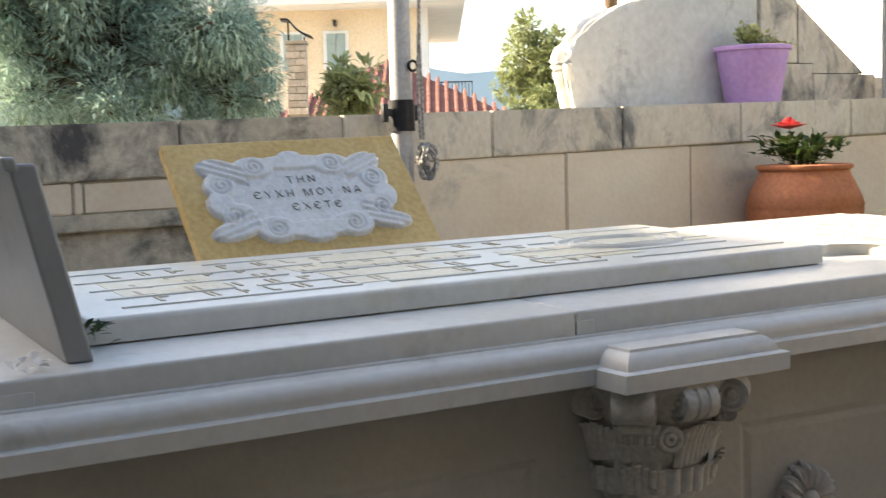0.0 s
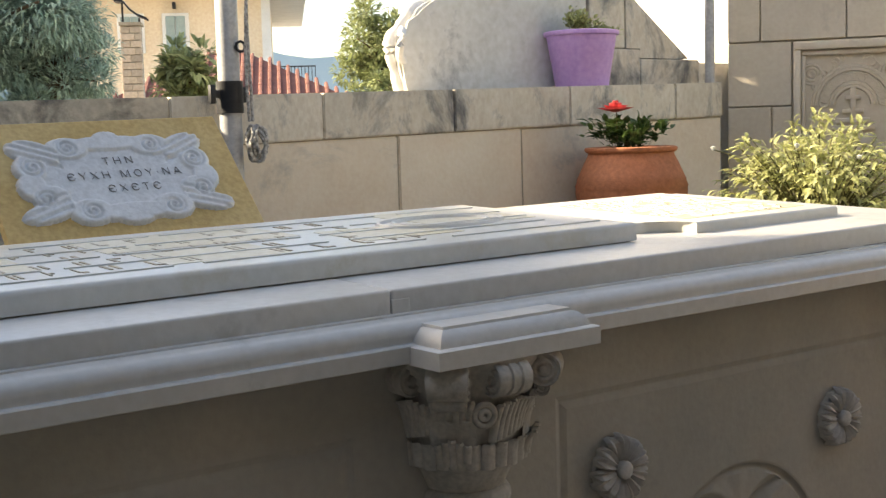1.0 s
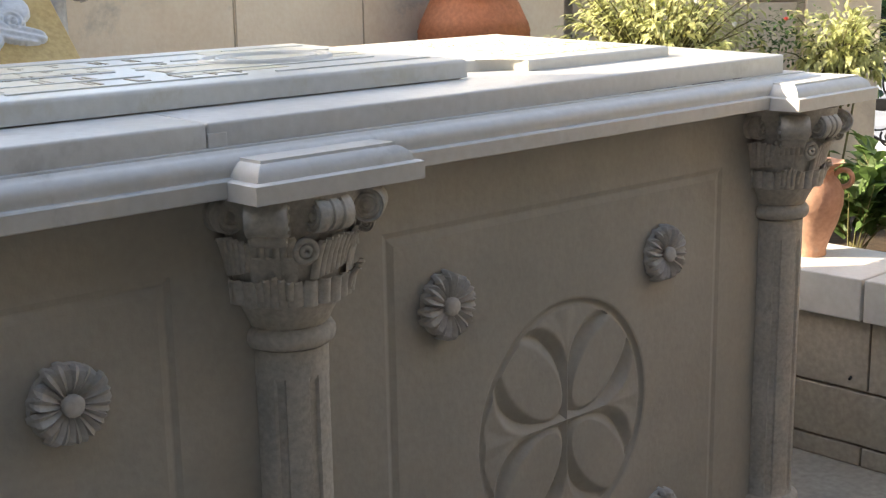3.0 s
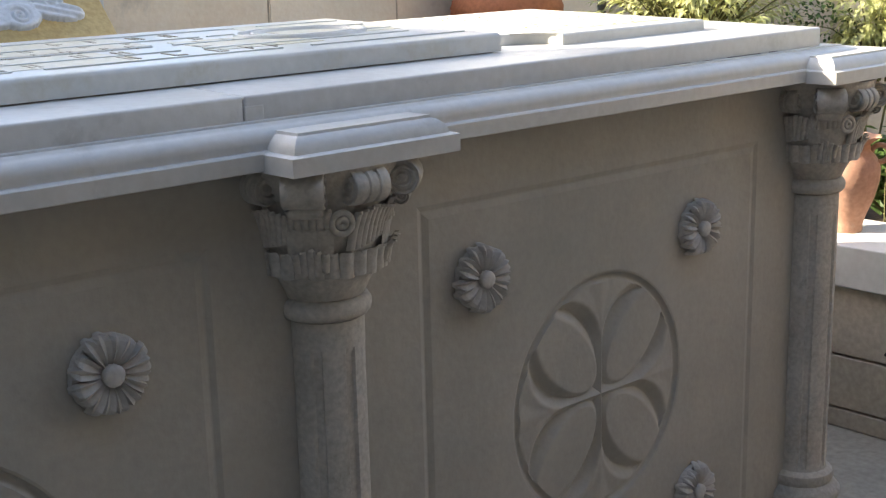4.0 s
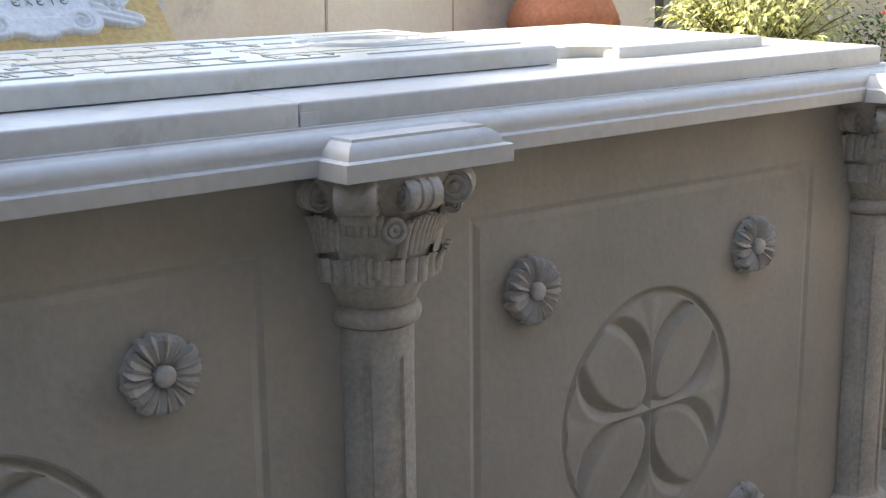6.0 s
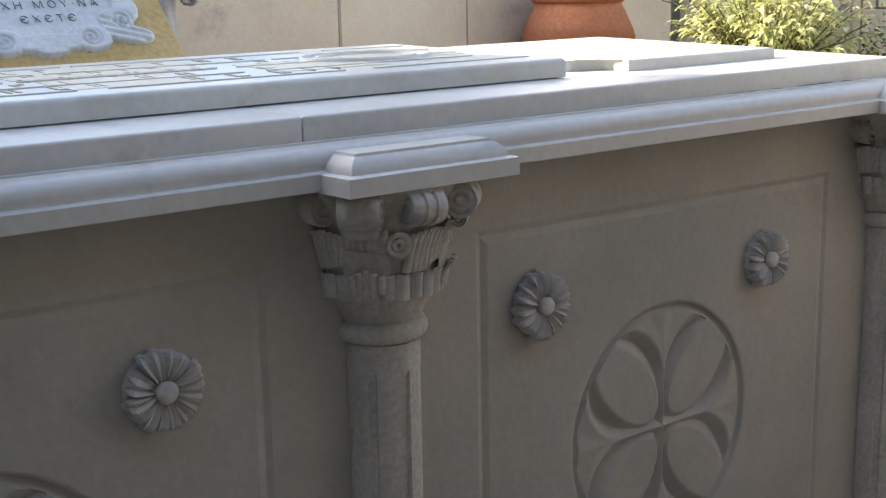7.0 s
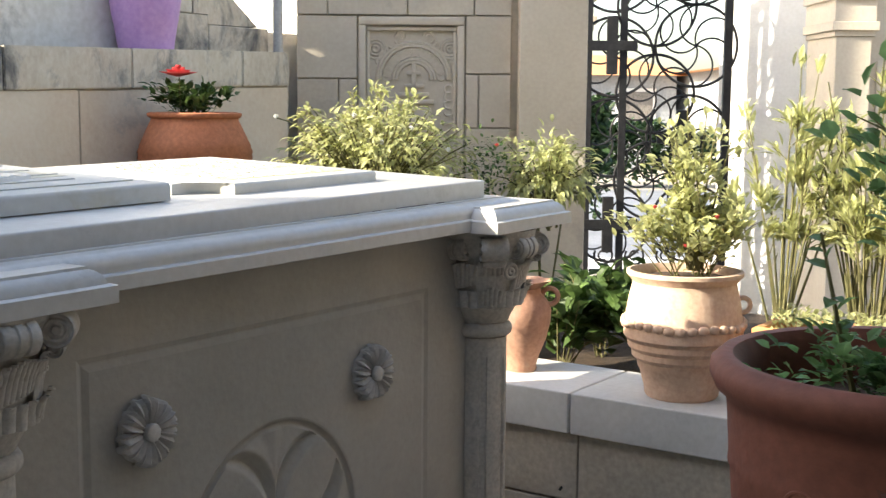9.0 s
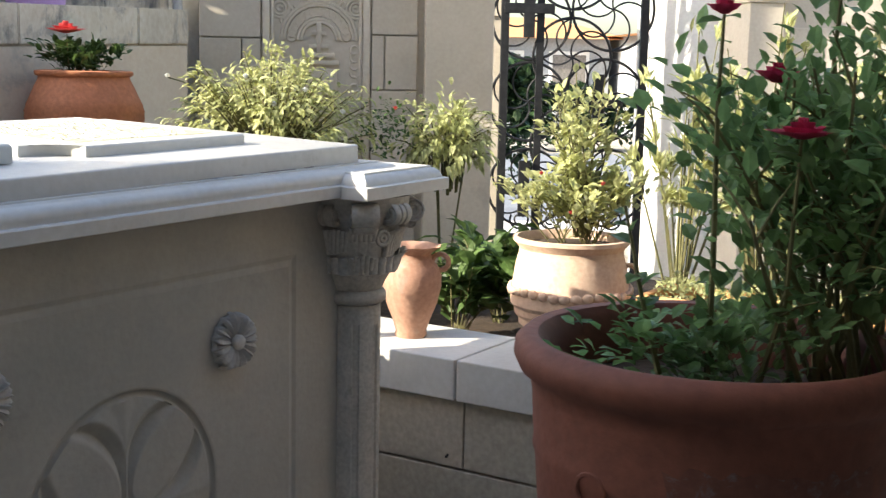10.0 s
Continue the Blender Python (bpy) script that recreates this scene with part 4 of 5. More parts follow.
# Added white wall facing the sun; it stands in for a lit wall patch.
white_wall = part("wall_white", box(2.95, 3.15, 2.52, 3.45, 0, 4.2), WHITEWALL)
tagged(white_wall, "added whitewashed wall in place of a sunlit wall patch", "wall", kind="structure")
pipe = thing("drainpipe", "grey drainpipe down the corner of the wall", "pipe")
part("pipe", lathe([(0.02, 0.0), (0.02, 3.0)], 16, cx=2.165, cy=1.96), STEEL, pipe, smooth=True)

# flagpole with clamp, rope and knot
pole = thing("flagpole", "grey metal flagpole clamped to the wall", "pole")
part("pole", lathe([(0.0315, 0.0), (0.0315, 1.50), (0.031, 3.6)], 28, cx=-0.099, cy=1.745), STEEL, pole, smooth=True)
clamp = lathe([(0.0335, 1.425), (0.038, 1.425), (0.038, 1.515), (0.0335, 1.515)], 28, cx=-0.099, cy=1.745, closed_bottom=False)
add_box(clamp, -0.099 + 0.030, -0.099 + 0.050, 1.735, 1.87, 1.455, 1.50, 0.003)
add_box(clamp, -0.166, -0.150, 1.728, 1.746, 1.452, 1.505, 0.002)
add_box(clamp, -0.152, -0.125, 1.732, 1.742, 1.468, 1.490, 0.002)
part("clamp", clamp, IRON, pole, "black iron clamp with a bolt", smooth=True)
hook = bmesh.new()
add_ring(hook, (-0.078, 1.708, 1.61), 0.014, 0.004, (1, 0, 0), (0, 0, 1), 16, 5)
part("cleat", hook, IRON, pole)
rope = thing("rope", "white flecked rope hanging down the flagpole in a knotted bundle", "rope")


def strand(points, r):
    bm = bmesh.new()
    add_tube(bm, points, r, 7)
    return bm


part("line", strand([(-0.060 + 0.003 * math.sin(k), 1.692, 3.4 - 0.1 * k) for k in range(21)], 0.0045), ROPE, rope)
part("line", strand([(-0.036 + 0.004 * math.sin(k * 1.3) - 0.0018 * k, 1.690, 3.4 - 0.1 * k) for k in range(21)], 0.0045), ROPE, rope)
kr = random.Random(8)
kpts = []
for k in range(150):
    t = k * 0.42
    kpts.append((-0.052 + (0.028 * math.cos(t) + kr.uniform(-.003, .003)) * math.cos(0.31 * t + 0.4), 1.684 + 0.020 * math.sin(0.31 * t) * math.cos(t),
                 1.345 - 0.0001 * k + 0.046 * math.sin(t + 0.5 * math.sin(0.2 * t))))
part("knot", strand(kpts, 0.0042), ROPE, rope, "tangled knot of rope", smooth=True)

# ---------------------------------------------------------------- planting bed, low wall
bed = part("ground_bed", box(1.66, 3.3, -1.7, 1.86, 0, 0.45), SOIL)
tagged(bed, "dark soil of the raised planting bed", "soil", kind="structure")
low = thing("wall_low", "low limestone retaining wall with pale capstones", "wall", kind="structure")
part("core", box(1.345, 1.65, -1.75, 1.86, 0, 0.412), MORTAR, low)
for y0, y1 in ((-1.75, -1.15), (-1.142, -0.55), (-0.542, 0.106), (0.114, 0.78), (0.788, 1.86)):
    part("capstone", box(1.31, 1.665, y0, y1, 0.414, 0.530, 0.004), CAPSTONE, low)
for r, joints in enumerate(((-1.75, -1.2, -0.50, 0.09, 0.72, 1.86), (-1.75, -0.9, -0.22, 0.42, 1.1, 1.86), (-1.75, -1.2, -0.5, 0.10, 0.8, 1.86))):
    z0, z1 = ((0.215, 0.411), (0.06, 0.211), (0.0, 0.056))[r]
    for y0, y1 in zip(joints, joints[1:]):
        part("block", box(1.330, 1.36, y0 + 0.0025, y1 - 0.0025, z0 + 0.002, z1 - 0.001, 0.003), LOWBLOCK, low)
nail = thing("nail", "small rusty nail in the low wall", "nail")
nb = bmesh.new()
add_tube(nb, [(1.331, 0.14, 0.250), (1.318, 0.138, 0.247)], 0.004, 6)
part("shank", nb, IRON, nail)


# ---------------------------------------------------------------- pots
def pot_body(profile, seg=56, wobble=None):
    bm = bmesh.new()
    add_lathe(bm, profile, seg, wobble=wobble)
    return bm


def soil_disc(r, z):
    bm = bmesh.new()
    c = bm.verts.new((0, 0, z + 0.01))
    ring = [bm.verts.new((r * math.cos(2 * math.pi * k / 32), r * math.sin(2 * math.pi * k / 32), z)) for k in range(32)]
    for k in range(32):
        bm.faces.new((c, ring[k], ring[(k + 1) % 32]))
    return bm


# belly pot with a red rose, on its stone stand by the wall
stand = thing("pot_stand", "plain stone block standing in the planting bed", "pedestal")
part("block", box(1.25, 1.58, 1.50, 1.84, 0.0, 0.93, 0.006), SANDSTONE, stand)
M1 = pose(1.415, 1.668, 0.93)
bpot = thing("belly_pot", "round-bellied terracotta pot with grooved shoulder", "flower pot", m=M1)
part("pot", pot_body([(0.11, 0.0), (0.15, 0.04), (0.185, 0.12), (0.198, 0.20), (0.196, 0.212), (0.199, 0.218), (0.192, 0.235), (0.193, 0.240), (0.182, 0.262), (0.165, 0.300), (0.152, 0.325), (0.150, 0.335), (0.158, 0.338), (0.163, 0.345), (0.162, 0.353), (0.150, 0.356), (0.140, 0.345), (0.138, 0.32)], 64),
     TERRA, bpot, smooth=True, m=M1, angle=50)
part("soil", soil_disc(0.139, 0.325), SOIL, bpot, m=M1)
rr = random.Random(21)
plant1 = thing("rose_plant", "small dark-leaved rose with one red bloom", "plant")
st, sp = branchwork(rr, [(1.37, 1.67, 1.255), (1.45, 1.67, 1.255)], 0.15, 0.10, 12, 3, 0.2)
stems_part("stem", st + [([Vector((1.345, 1.66, 1.25)), Vector((1.335, 1.655, 1.34)), Vector((1.33, 1.65, 1.405))], 0.004)], TWIG, plant1)
leaves("leaf", dense(rr, sp, 2, 0.012) + [((1.335 + rr.uniform(-.03, .03), 1.655 + rr.uniform(-.03, .03), 1.29 + rr.uniform(0, .08)), (rr.uniform(-1, 1), rr.uniform(-1, 1), 0.3)) for _ in range(50)], 0.034, LEAF_GREEN, plant1, rr, 0.6)
blossom(plant1, (1.325, 1.65, 1.408), 0.062, PETAL_RED, rr, 4, label="open red rose bloom")

# purple plastic pot on the wall
M2 = pose(1.515, 2.02, 1.509)
pp = thing("purple_pot", "purple plastic flower pot on the wall top", "flower pot", m=M2)
part("pot", pot_body([(0.098, 0.0), (0.101, 0.004), (0.116, 0.100), (0.118, 0.103), (0.131, 0.186), (0.132, 0.190), (0.141, 0.192), (0.143, 0.198), (0.143, 0.206), (0.136, 0.209), (0.130, 0.19), (0.125, 0.15)], 56), PURPLE, pp, smooth=True, m=M2, angle=40)
part("soil", soil_disc(0.125, 0.175), SOIL, pp, m=M2)
rr = random.Random(22)
plant2 = thing("succulent", "small yellow-green succulent in the purple pot", "plant")
st, sp = branchwork(rr, [(1.47, 2.01, 1.685), (1.50, 2.0, 1.685)], 0.115, 0.055, 10, 2, 0.5)
st2, sp2 = branchwork(rr, [(1.60, 1.98, 1.685)], 0.055, 0.07, 5, 2, 0.2)
stems_part("stem", st + st2, TWIG, plant2)
leaves("leaf", dense(rr, sp, 4, 0.010) + dense(rr, sp2, 3, 0.01), 0.020, LEAF_YELLOW, plant2, rr, 0.6)


# frilled jar of pale terracotta on the low wall
M3 = pose(1.475, -0.150, 0.530)
jar = thing("frilled_jar", "pale terracotta jar with a frilled band and ribbed belly", "flower pot", m=M3)
part("body", pot_body([(0.095, 0.0), (0.100, 0.006), (0.104, 0.03), (0.116, 0.075), (0.121, 0.082), (0.124, 0.100), (0.138, 0.112), (0.139, 0.128), (0.150, 0.140), (0.151, 0.156), (0.161, 0.168), (0.162, 0.190),
                       (0.160, 0.205), (0.156, 0.235), (0.150, 0.275), (0.142, 0.305), (0.141, 0.318), (0.150, 0.330), (0.158, 0.338), (0.158, 0.348), (0.148, 0.350), (0.138, 0.335), (0.132, 0.30)], 64),
     TERRAPALE, jar, smooth=True, m=M3, angle=35)
fb = bmesh.new()
bmesh.ops.create_uvsphere(fb, u_segments=8, v_segments=6, radius=1, matrix=Matrix.Diagonal((0.009, 0.0155, 0.0125, 1)))
lobe = link_mesh("frill_lobe", fb, TERRAPALE, True, 180)
for k in range(34):
    t = 2 * math.pi * k / 34
    piece = lobe if k == 0 else new("frill_lobe", lobe.data)
    settle(piece, jar, M3 @ pose(0.163 * math.cos(t), 0.163 * math.sin(t), 0.207 + 0.003 * math.sin(5 * t), 0, 0, math.degrees(t)))
for t in (radians(300), radians(75)):
    hb2 = bmesh.new()
    add_ring(hb2, (0.158 * math.cos(t), 0.158 * math.sin(t), 0.255), 0.020, 0.007, (math.cos(t), math.sin(t), 0), (0, 0, 1), 20, 7)
    part("handle", hb2, TERRAPALE, jar, smooth=True, m=M3)
part("soil", soil_disc(0.135, 0.325), SOIL, jar, m=M3)
rr = random.Random(23)
plant3 = thing("geranium", "sunlit yellow-green shrub with small red flowers in the frilled jar", "plant")
st, sp = branchwork(rr, [(1.45, -0.13, 0.85), (1.50, -0.17, 0.85), (1.47, -0.2, 0.85)], 0.26, 0.17, 26, 4, 0.4)
st2, sp2 = branchwork(rr, [(1.48, -0.18, 0.88)], 0.50, 0.12, 12, 4, 0.6)
stems_part("stem", st + st2, TWIG, plant3)
leaves("leaf", dense(rr, sp, 2, 0.012) + dense(rr, sp2, 2, 0.012), 0.030, LEAF_YELLOW, plant3, rr, 0.55)
for q in ((1.38, -0.10, 1.05), (1.36, -0.20, 0.955), (1.40, -0.03, 0.99), (1.42, -0.26, 1.03)):
    blossom(plant3, q, 0.016, PETAL_RED, rr, 2)

# small amphora with a ruffled mouth
M4 = pose(1.49, 0.375, 0.530)
amph = thing("amphora", "small terracotta amphora with ruffled mouth and ring handles", "amphora", m=M4)
part("body", pot_body([(0.045, 0.0), (0.048, 0.006), (0.046, 0.02), (0.055, 0.05), (0.075, 0.10), (0.087, 0.15), (0.088, 0.185), (0.075, 0.215), (0.058, 0.235), (0.056, 0.25), (0.075, 0.268), (0.085, 0.274), (0.078, 0.272), (0.05, 0.25)], 56,
     wobble=lambda r, z, t: r * (1 + (0.05 * math.cos(9 * t) if z > 0.262 else 0))), TERRADULL, amph, smooth=True, m=M4, angle=50)
for t in (radians(-60), radians(120)):
    hb2 = bmesh.new()
    add_ring(hb2, (0.083 * math.cos(t), 0.083 * math.sin(t), 0.225), 0.024, 0.008, (math.cos(t), math.sin(t), 0), (0, 0, 1), 22, 7)
    part("handle", hb2, TERRADULL, amph, smooth=True, m=M4)

# orange trough
M5 = pose(1.56, -0.66, 0.530, 0, 0, 0)
trough = thing("trough", "long orange terracotta trough with a rolled lip", "planter", m=M5)
tb = bmesh.new()
ls = []
for d, z in ((0.030, 0.0), (0.010, 0.18), (0.0, 0.185), (-0.008, 0.19), (-0.008, 0.212), (0.0, 0.218), (0.014, 0.215), (0.02, 0.18)):
    ls.append([tb.verts.new(p) for p in ((-0.10 + d, -0.30 + d, z), (0.10 - d, -0.30 + d, z), (0.10 - d, 0.30 - d, z), (-0.10 + d, 0.30 - d, z))])
tb.faces.new(list(reversed(ls[0])))
for lo, hi in zip(ls, ls[1:]):
    for k in range(4):
        tb.faces.new((lo[k], lo[(k + 1) % 4], hi[(k + 1) % 4], hi[k]))
part("body", tb, TERRAORANGE, trough, m=M5)
part("soil", box(-0.082, 0.082, -0.282, 0.282, 0.15, 0.19), SOIL, trough, m=M5)
rr = random.Random(24)
sed = thing("sedum", "low yellow-green creeping plants in the trough", "plant")
leaves("leaf", [((1.56 + rr.uniform(-.09, .09), -0.66 + rr.uniform(-.28, .28), 0.725 + rr.uniform(0, .055)), (rr.uniform(-1, 1), rr.uniform(-1, 1), 0.6)) for _ in range(900)], 0.022, LEAF_YELLOW, sed, rr, 0.5)

# large dark pot, its shade partly put into its base colour
stand2 = thing("pot_plinth", "plain stone plinth under the large pot", "pedestal")
part("block", box(-0.50, -0.16, -1.335, -1.0, 0.0, 0.66, 0.006), SANDSTONE, stand2)
M6 = pose(-0.320, -1.182, 0.66) @ Matrix.Diagonal((1.09, 1.09, 1.0, 1.0))
big = thing("large_pot", "large dark-red terracotta pot with rolled rim and worn label", "flower pot", m=M6)
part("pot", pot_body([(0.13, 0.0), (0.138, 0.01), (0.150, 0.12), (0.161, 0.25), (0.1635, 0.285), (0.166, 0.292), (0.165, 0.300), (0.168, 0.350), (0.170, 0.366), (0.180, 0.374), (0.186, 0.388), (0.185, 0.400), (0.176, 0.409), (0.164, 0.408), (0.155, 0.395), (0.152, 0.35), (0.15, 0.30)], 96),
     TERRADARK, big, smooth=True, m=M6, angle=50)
part("soil", soil_disc(0.152, 0.345), SOIL, big, m=M6)
lb = bmesh.new()
rows_ = []
lrng = random.Random(4)
for z in (0.205, 0.225, 0.245, 0.265, 0.285, 0.305, 0.322):
    edge = lrng.uniform(-2.5, 2.5)
    row = []
    for k in range(23):
        zz = z + (lrng.uniform(-0.007, 0.007) if z in (0.205, 0.322) else 0.0)
        rad = (0.1574 + (zz - 0.205) * 0.080 if zz < 0.286 else 0.1662) + 0.0012
        t = radians(188 + 3.0 * k + (edge if k in (0, 22) else 0.0))
        row.append(lb.verts.new((rad * math.cos(t), rad * math.sin(t), zz)))
    rows_.append(row)
for lo, hi in zip(rows_, rows_[1:]):
    for k in range(22):
        lb.faces.new((lo[k], lo[k + 1], hi[k + 1], hi[k]))
part("label_patch", lb, LABELGREY, big, "worn grey label patch", smooth=True, m=M6)
eb = bmesh.new()
t0 = radians(163)
add_ring(eb, (0.1645 * math.cos(t0), 0.1645 * math.sin(t0), 0.285), 0.016, 0.0025, (-math.sin(t0), math.cos(t0), 0), (0, 0, 1), 20, 6)
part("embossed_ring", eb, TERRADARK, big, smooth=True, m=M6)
rr = random.Random(25)
rose = thing("rose_bush", "tall rose bush with dark green leaves and deep pink blooms", "plant")
roots = [(-0.31, -1.19, 1.0), (-0.29, -1.21, 1.0), (-0.27, -1.16, 1.0), (-0.34, -1.15, 1.0)]
st, sp = branchwork(rr, [(x + 0.07, y - 0.11, z) for x, y, z in roots], 0.46, 0.18, 24, 6, 0.5)
st3, sp3 = branchwork(rr, [(x + 0.11, y - 0.19, z) for x, y, z in roots], 0.40, 0.16, 18, 6, 0.4)
st, sp = st + st3, sp + sp3
st2, sp2 = branchwork(rr, roots, 0.10, 0.13, 16, 2, 0.1)
tall = [([Vector((-0.33, -1.18, 1.0)), Vector((-0.345, -1.185, 1.15)), Vector((-0.37, -1.19, 1.30)), Vector((-0.380, -1.195, 1.388))], 0.004),
        ([Vector((-0.31, -1.22, 1.0)), Vector((-0.35, -1.26, 1.12)), Vector((-0.394, -1.278, 1.277))], 0.004),
        ([Vector((-0.34, -1.14, 1.0)), Vector((-0.36, -1.12, 1.10)), Vector((-0.37, -1.10, 1.2))], 0.004)]
stems_part("stem", st + st2 + tall, TWIG, rose)
along = [(a_.lerp(b_, rr.random()), (rr.uniform(-1, 1), rr.uniform(-1, 1), 0.2)) for pts_, _ in tall for a_, b_ in zip(pts_, pts_[1:]) for _ in range(9)]
leaves("leaf", dense(rr, sp, 2, 0.022) + dense(rr, sp2, 2, 0.014) + along, 0.0245, LEAF_ROSE, rose, rr, 0.62)
blossom(rose, (-0.396, -1.279, 1.277), 0.030, PETAL_PINK, rr, 4, label="deep pink rose bloom")
blossom(rose, (-0.380, -1.195, 1.388), 0.024, PETAL_PINK, rr, 3)
blossom(rose, (-0.268, -1.214, 1.325), 0.032, PETAL_PINK, rr, 3)

# ---------------------------------------------------------------- planting in the bed
rr = random.Random(31)
bush = thing("flowering_bush", "broad sunlit yellow-green bush with small white flowers", "bush")
GV = pose(-1.624, -1.496, 0, 0, 0, -55.26)


def dome(rng, centre, radii, tips, per, squash=0.12):
    """Leaf sprays on the upper shell and inside of a rounded bush, and twigs that carry them; centre in the gate's frame."""
    spots, twigs = [], []
    c0 = GV @ Vector(centre)
    foot = Vector((c0.x, c0.y, 0.45))
    for k in range(tips):
        while True:
            d = Vector((rng.gauss(0, 1), rng.gauss(0, 1), rng.gauss(0.25, 1))).normalized()
            if d.z > -0.55:
                break
        q = rng.uniform(0.84, 1.06) if rng.random() < 0.65 else rng.uniform(0.35, 0.85)
        lump = 1 + squash * math.sin(5.0 * d.x + 1.3) * math.cos(4.0 * d.y + 7 * d.z)
        tip = GV @ Vector((centre[0] + d.x * radii[0] * q * lump, centre[1] + d.y * radii[1] * q * lump, centre[2] + d.z * radii[2] * q * lump))
        inner = c0.lerp(tip, 0.45) - Vector((0, 0, 0.05))
        if k % 2 == 0:
            twigs.append(([foot.lerp(inner, 0.05 if k % 40 == 0 else 0.8), inner, inner.lerp(tip, 0.6) + Vector((0, 0, 0.012)), tip], 0.0042))
        out = (tip - c0).normalized()
        for n in range(per):
            w = rng.uniform(0.55, 1.0)
            spots.append((inner.lerp(tip, w) + Vector((rng.gauss(0, .016), rng.gauss(0, .016), rng.gauss(0, .012))), out))
    return twigs, spots


st, sp = dome(rr, (-0.235, 4.25, 1.06), (0.345, 0.30, 0.290), 400, 9, 0.16)
stems_part("stem", st, TWIG, bush, 4)
leaves("leaf", sp, 0.040, LEAF_YELLOW, bush, rr, 0.36, 0.55, -0.25)
tw = bmesh.new()
add_tube(tw, [GV @ Vector((-0.45, 4.22, 1.20)), GV @ Vector((-0.52, 4.21, 1.255)), GV @ Vector((-0.572, 4.20, 1.270))], [0.003, 0.0025, 0.002], 5)
part("twig", tw, TWIG, bush)
for q in ((-0.572, 4.20, 1.268), (-0.290, 3.99, 1.275), (-0.105, 4.02, 1.235), (0.015, 4.06, 1.165), (-0.20, 3.97, 1.19)):
    blossom(bush, GV @ Vector(q), 0.024, PETAL_WHITE, rr, 2)
bush2 = thing("small_bush", "small rounded yellow-green bush beside a red flower", "bush")
st, sp = dome(rr, (0.365, 4.40, 1.065), (0.165, 0.16, 0.150), 110, 9, 0.22)
stems_part("stem", st, TWIG, bush2, 4)
leaves("leaf", sp, 0.042, LEAF_YELLOW, bush2, rr, 0.36, 0.5, -0.2)
blossom(bush2, (2.06, 0.83, 1.17), 0.022, PETAL_RED, rr, 2)
leaves("leaf", [((2.03 + rr.gauss(0, .05), 0.84 + rr.gauss(0, .05), 1.10 + rr.gauss(0, .05)), (rr.uniform(-1, 1), rr.uniform(-1, 1), 0.3)) for _ in range(300)], 0.022, LEAF_GREEN, bush2, rr, 0.5)
for cx, cy in ((1.84, 0.42), (2.0, 0.20), (2.15, 0.45)):
    low_plant = thing("leafy_plant", "broad-leaved green plant growing behind the low wall", "plant", "plants behind the low wall")
    st, sp = branchwork(rr, [(cx, cy, 0.45)], 0.36, 0.17, 12, 3, 0.4)
    stems_part("stem", st, TWIG, low_plant, 4)
    leaves("leaf", dense(rr, sp, 1, 0.02), 0.075, LEAF_GREEN, low_plant, rr, 0.75, 0.3)
for cx, cy, h, n in ((2.47, -0.08, 1.16, 14), (2.62, -0.30, 1.20, 16), (2.35, -0.42, 0.95, 18), (2.30, -0.75, 1.05, 18), (2.7, -0.7, 1.20, 18)):
    whorl = thing("oleander", "tall sunlit shrub with whorls of narrow pale leaves", "shrub", "tall shrubs by the gate")
    st, sp = branchwork(rr, [(cx, cy, 0.45)], h, 0.20, n, 3, 0.6)
    st = [(p_, 0.6 * r_) for p_, r_ in st]
    stems_part("stem", st, TWIG, whorl, 4)
    tips = [(p, d) for p, d in sp if p[2] > 0.85 and rr.random() < 0.36]
    leaves("leaf", dense(rr, tips, 12, 0.010), 0.062, LEAF_YELLOW, whorl, rr, 0.24, 0.2, 0.30)

# ---------------------------------------------------------------- gate side: dressed wall, pillars, gate (own frame: x across, y away)
GM = pose(-1.624, -1.496, 0, 0, 0, -55.26)
qwall = thing("wall_chapel", "dressed limestone wall with a framed carved relief", "wall", kind="structure", m=GM)


def gpart(name, bm, mat, parent, label="", smooth=False, angle=40):
    return part(name, bm, mat, parent, label, smooth, GM, angle)


gpart("core", box(-0.628, 0.3145, 5.325, 5.75, 0, 3.2), QUOIN, qwall)
qstones = [(-0.63, -0.373, 1.425, 1.688), (-0.63, -0.455, 1.158, 1.420), (-0.450, -0.373, 1.158, 1.420), (-0.63, -0.373, 0.86, 1.153),
           (0.093, 0.285, 1.447, 1.688), (0.093, 0.145, 1.218, 1.442), (0.150, 0.285, 1.218, 1.442), (0.093, 0.285, 0.90, 1.213),
           (-0.63, -0.50, 1.693, 1.95), (-0.495, -0.16, 1.693, 1.95), (-0.155, 0.125, 1.693, 1.95), (0.13, 0.285, 1.693, 1.95),
           (-0.63, -0.30, 1.955, 2.3), (-0.295, 0.0, 1.955, 2.3), (0.005, 0.285, 1.955, 2.3), (-0.63, -0.1, 2.305, 3.2), (-0.095, 0.285, 2.305, 3.2),
           (-0.63, -0.2, 0.45, 0.855), (-0.195, 0.285, 0.45, 0.895), (-0.63, 0.285, 0.0, 0.445)]
for x0, x1, z0, z1 in qstones:
    dy = wrng.uniform(-0.006, 0.004)
    gpart("block", box(x0, x1, 5.30 + dy, 5.352, z0, z1, 0.004), QUOIN, qwall)
# relief: sunk panel, frame, round arch, vine rings, stepped cross
rel = bmesh.new()
add_box(rel, -0.368, 0.088, 5.3245, 5.345, 0.905, 1.688)
gpart("relief_ground", rel, QUOIN, qwall)
fr = bmesh.new()
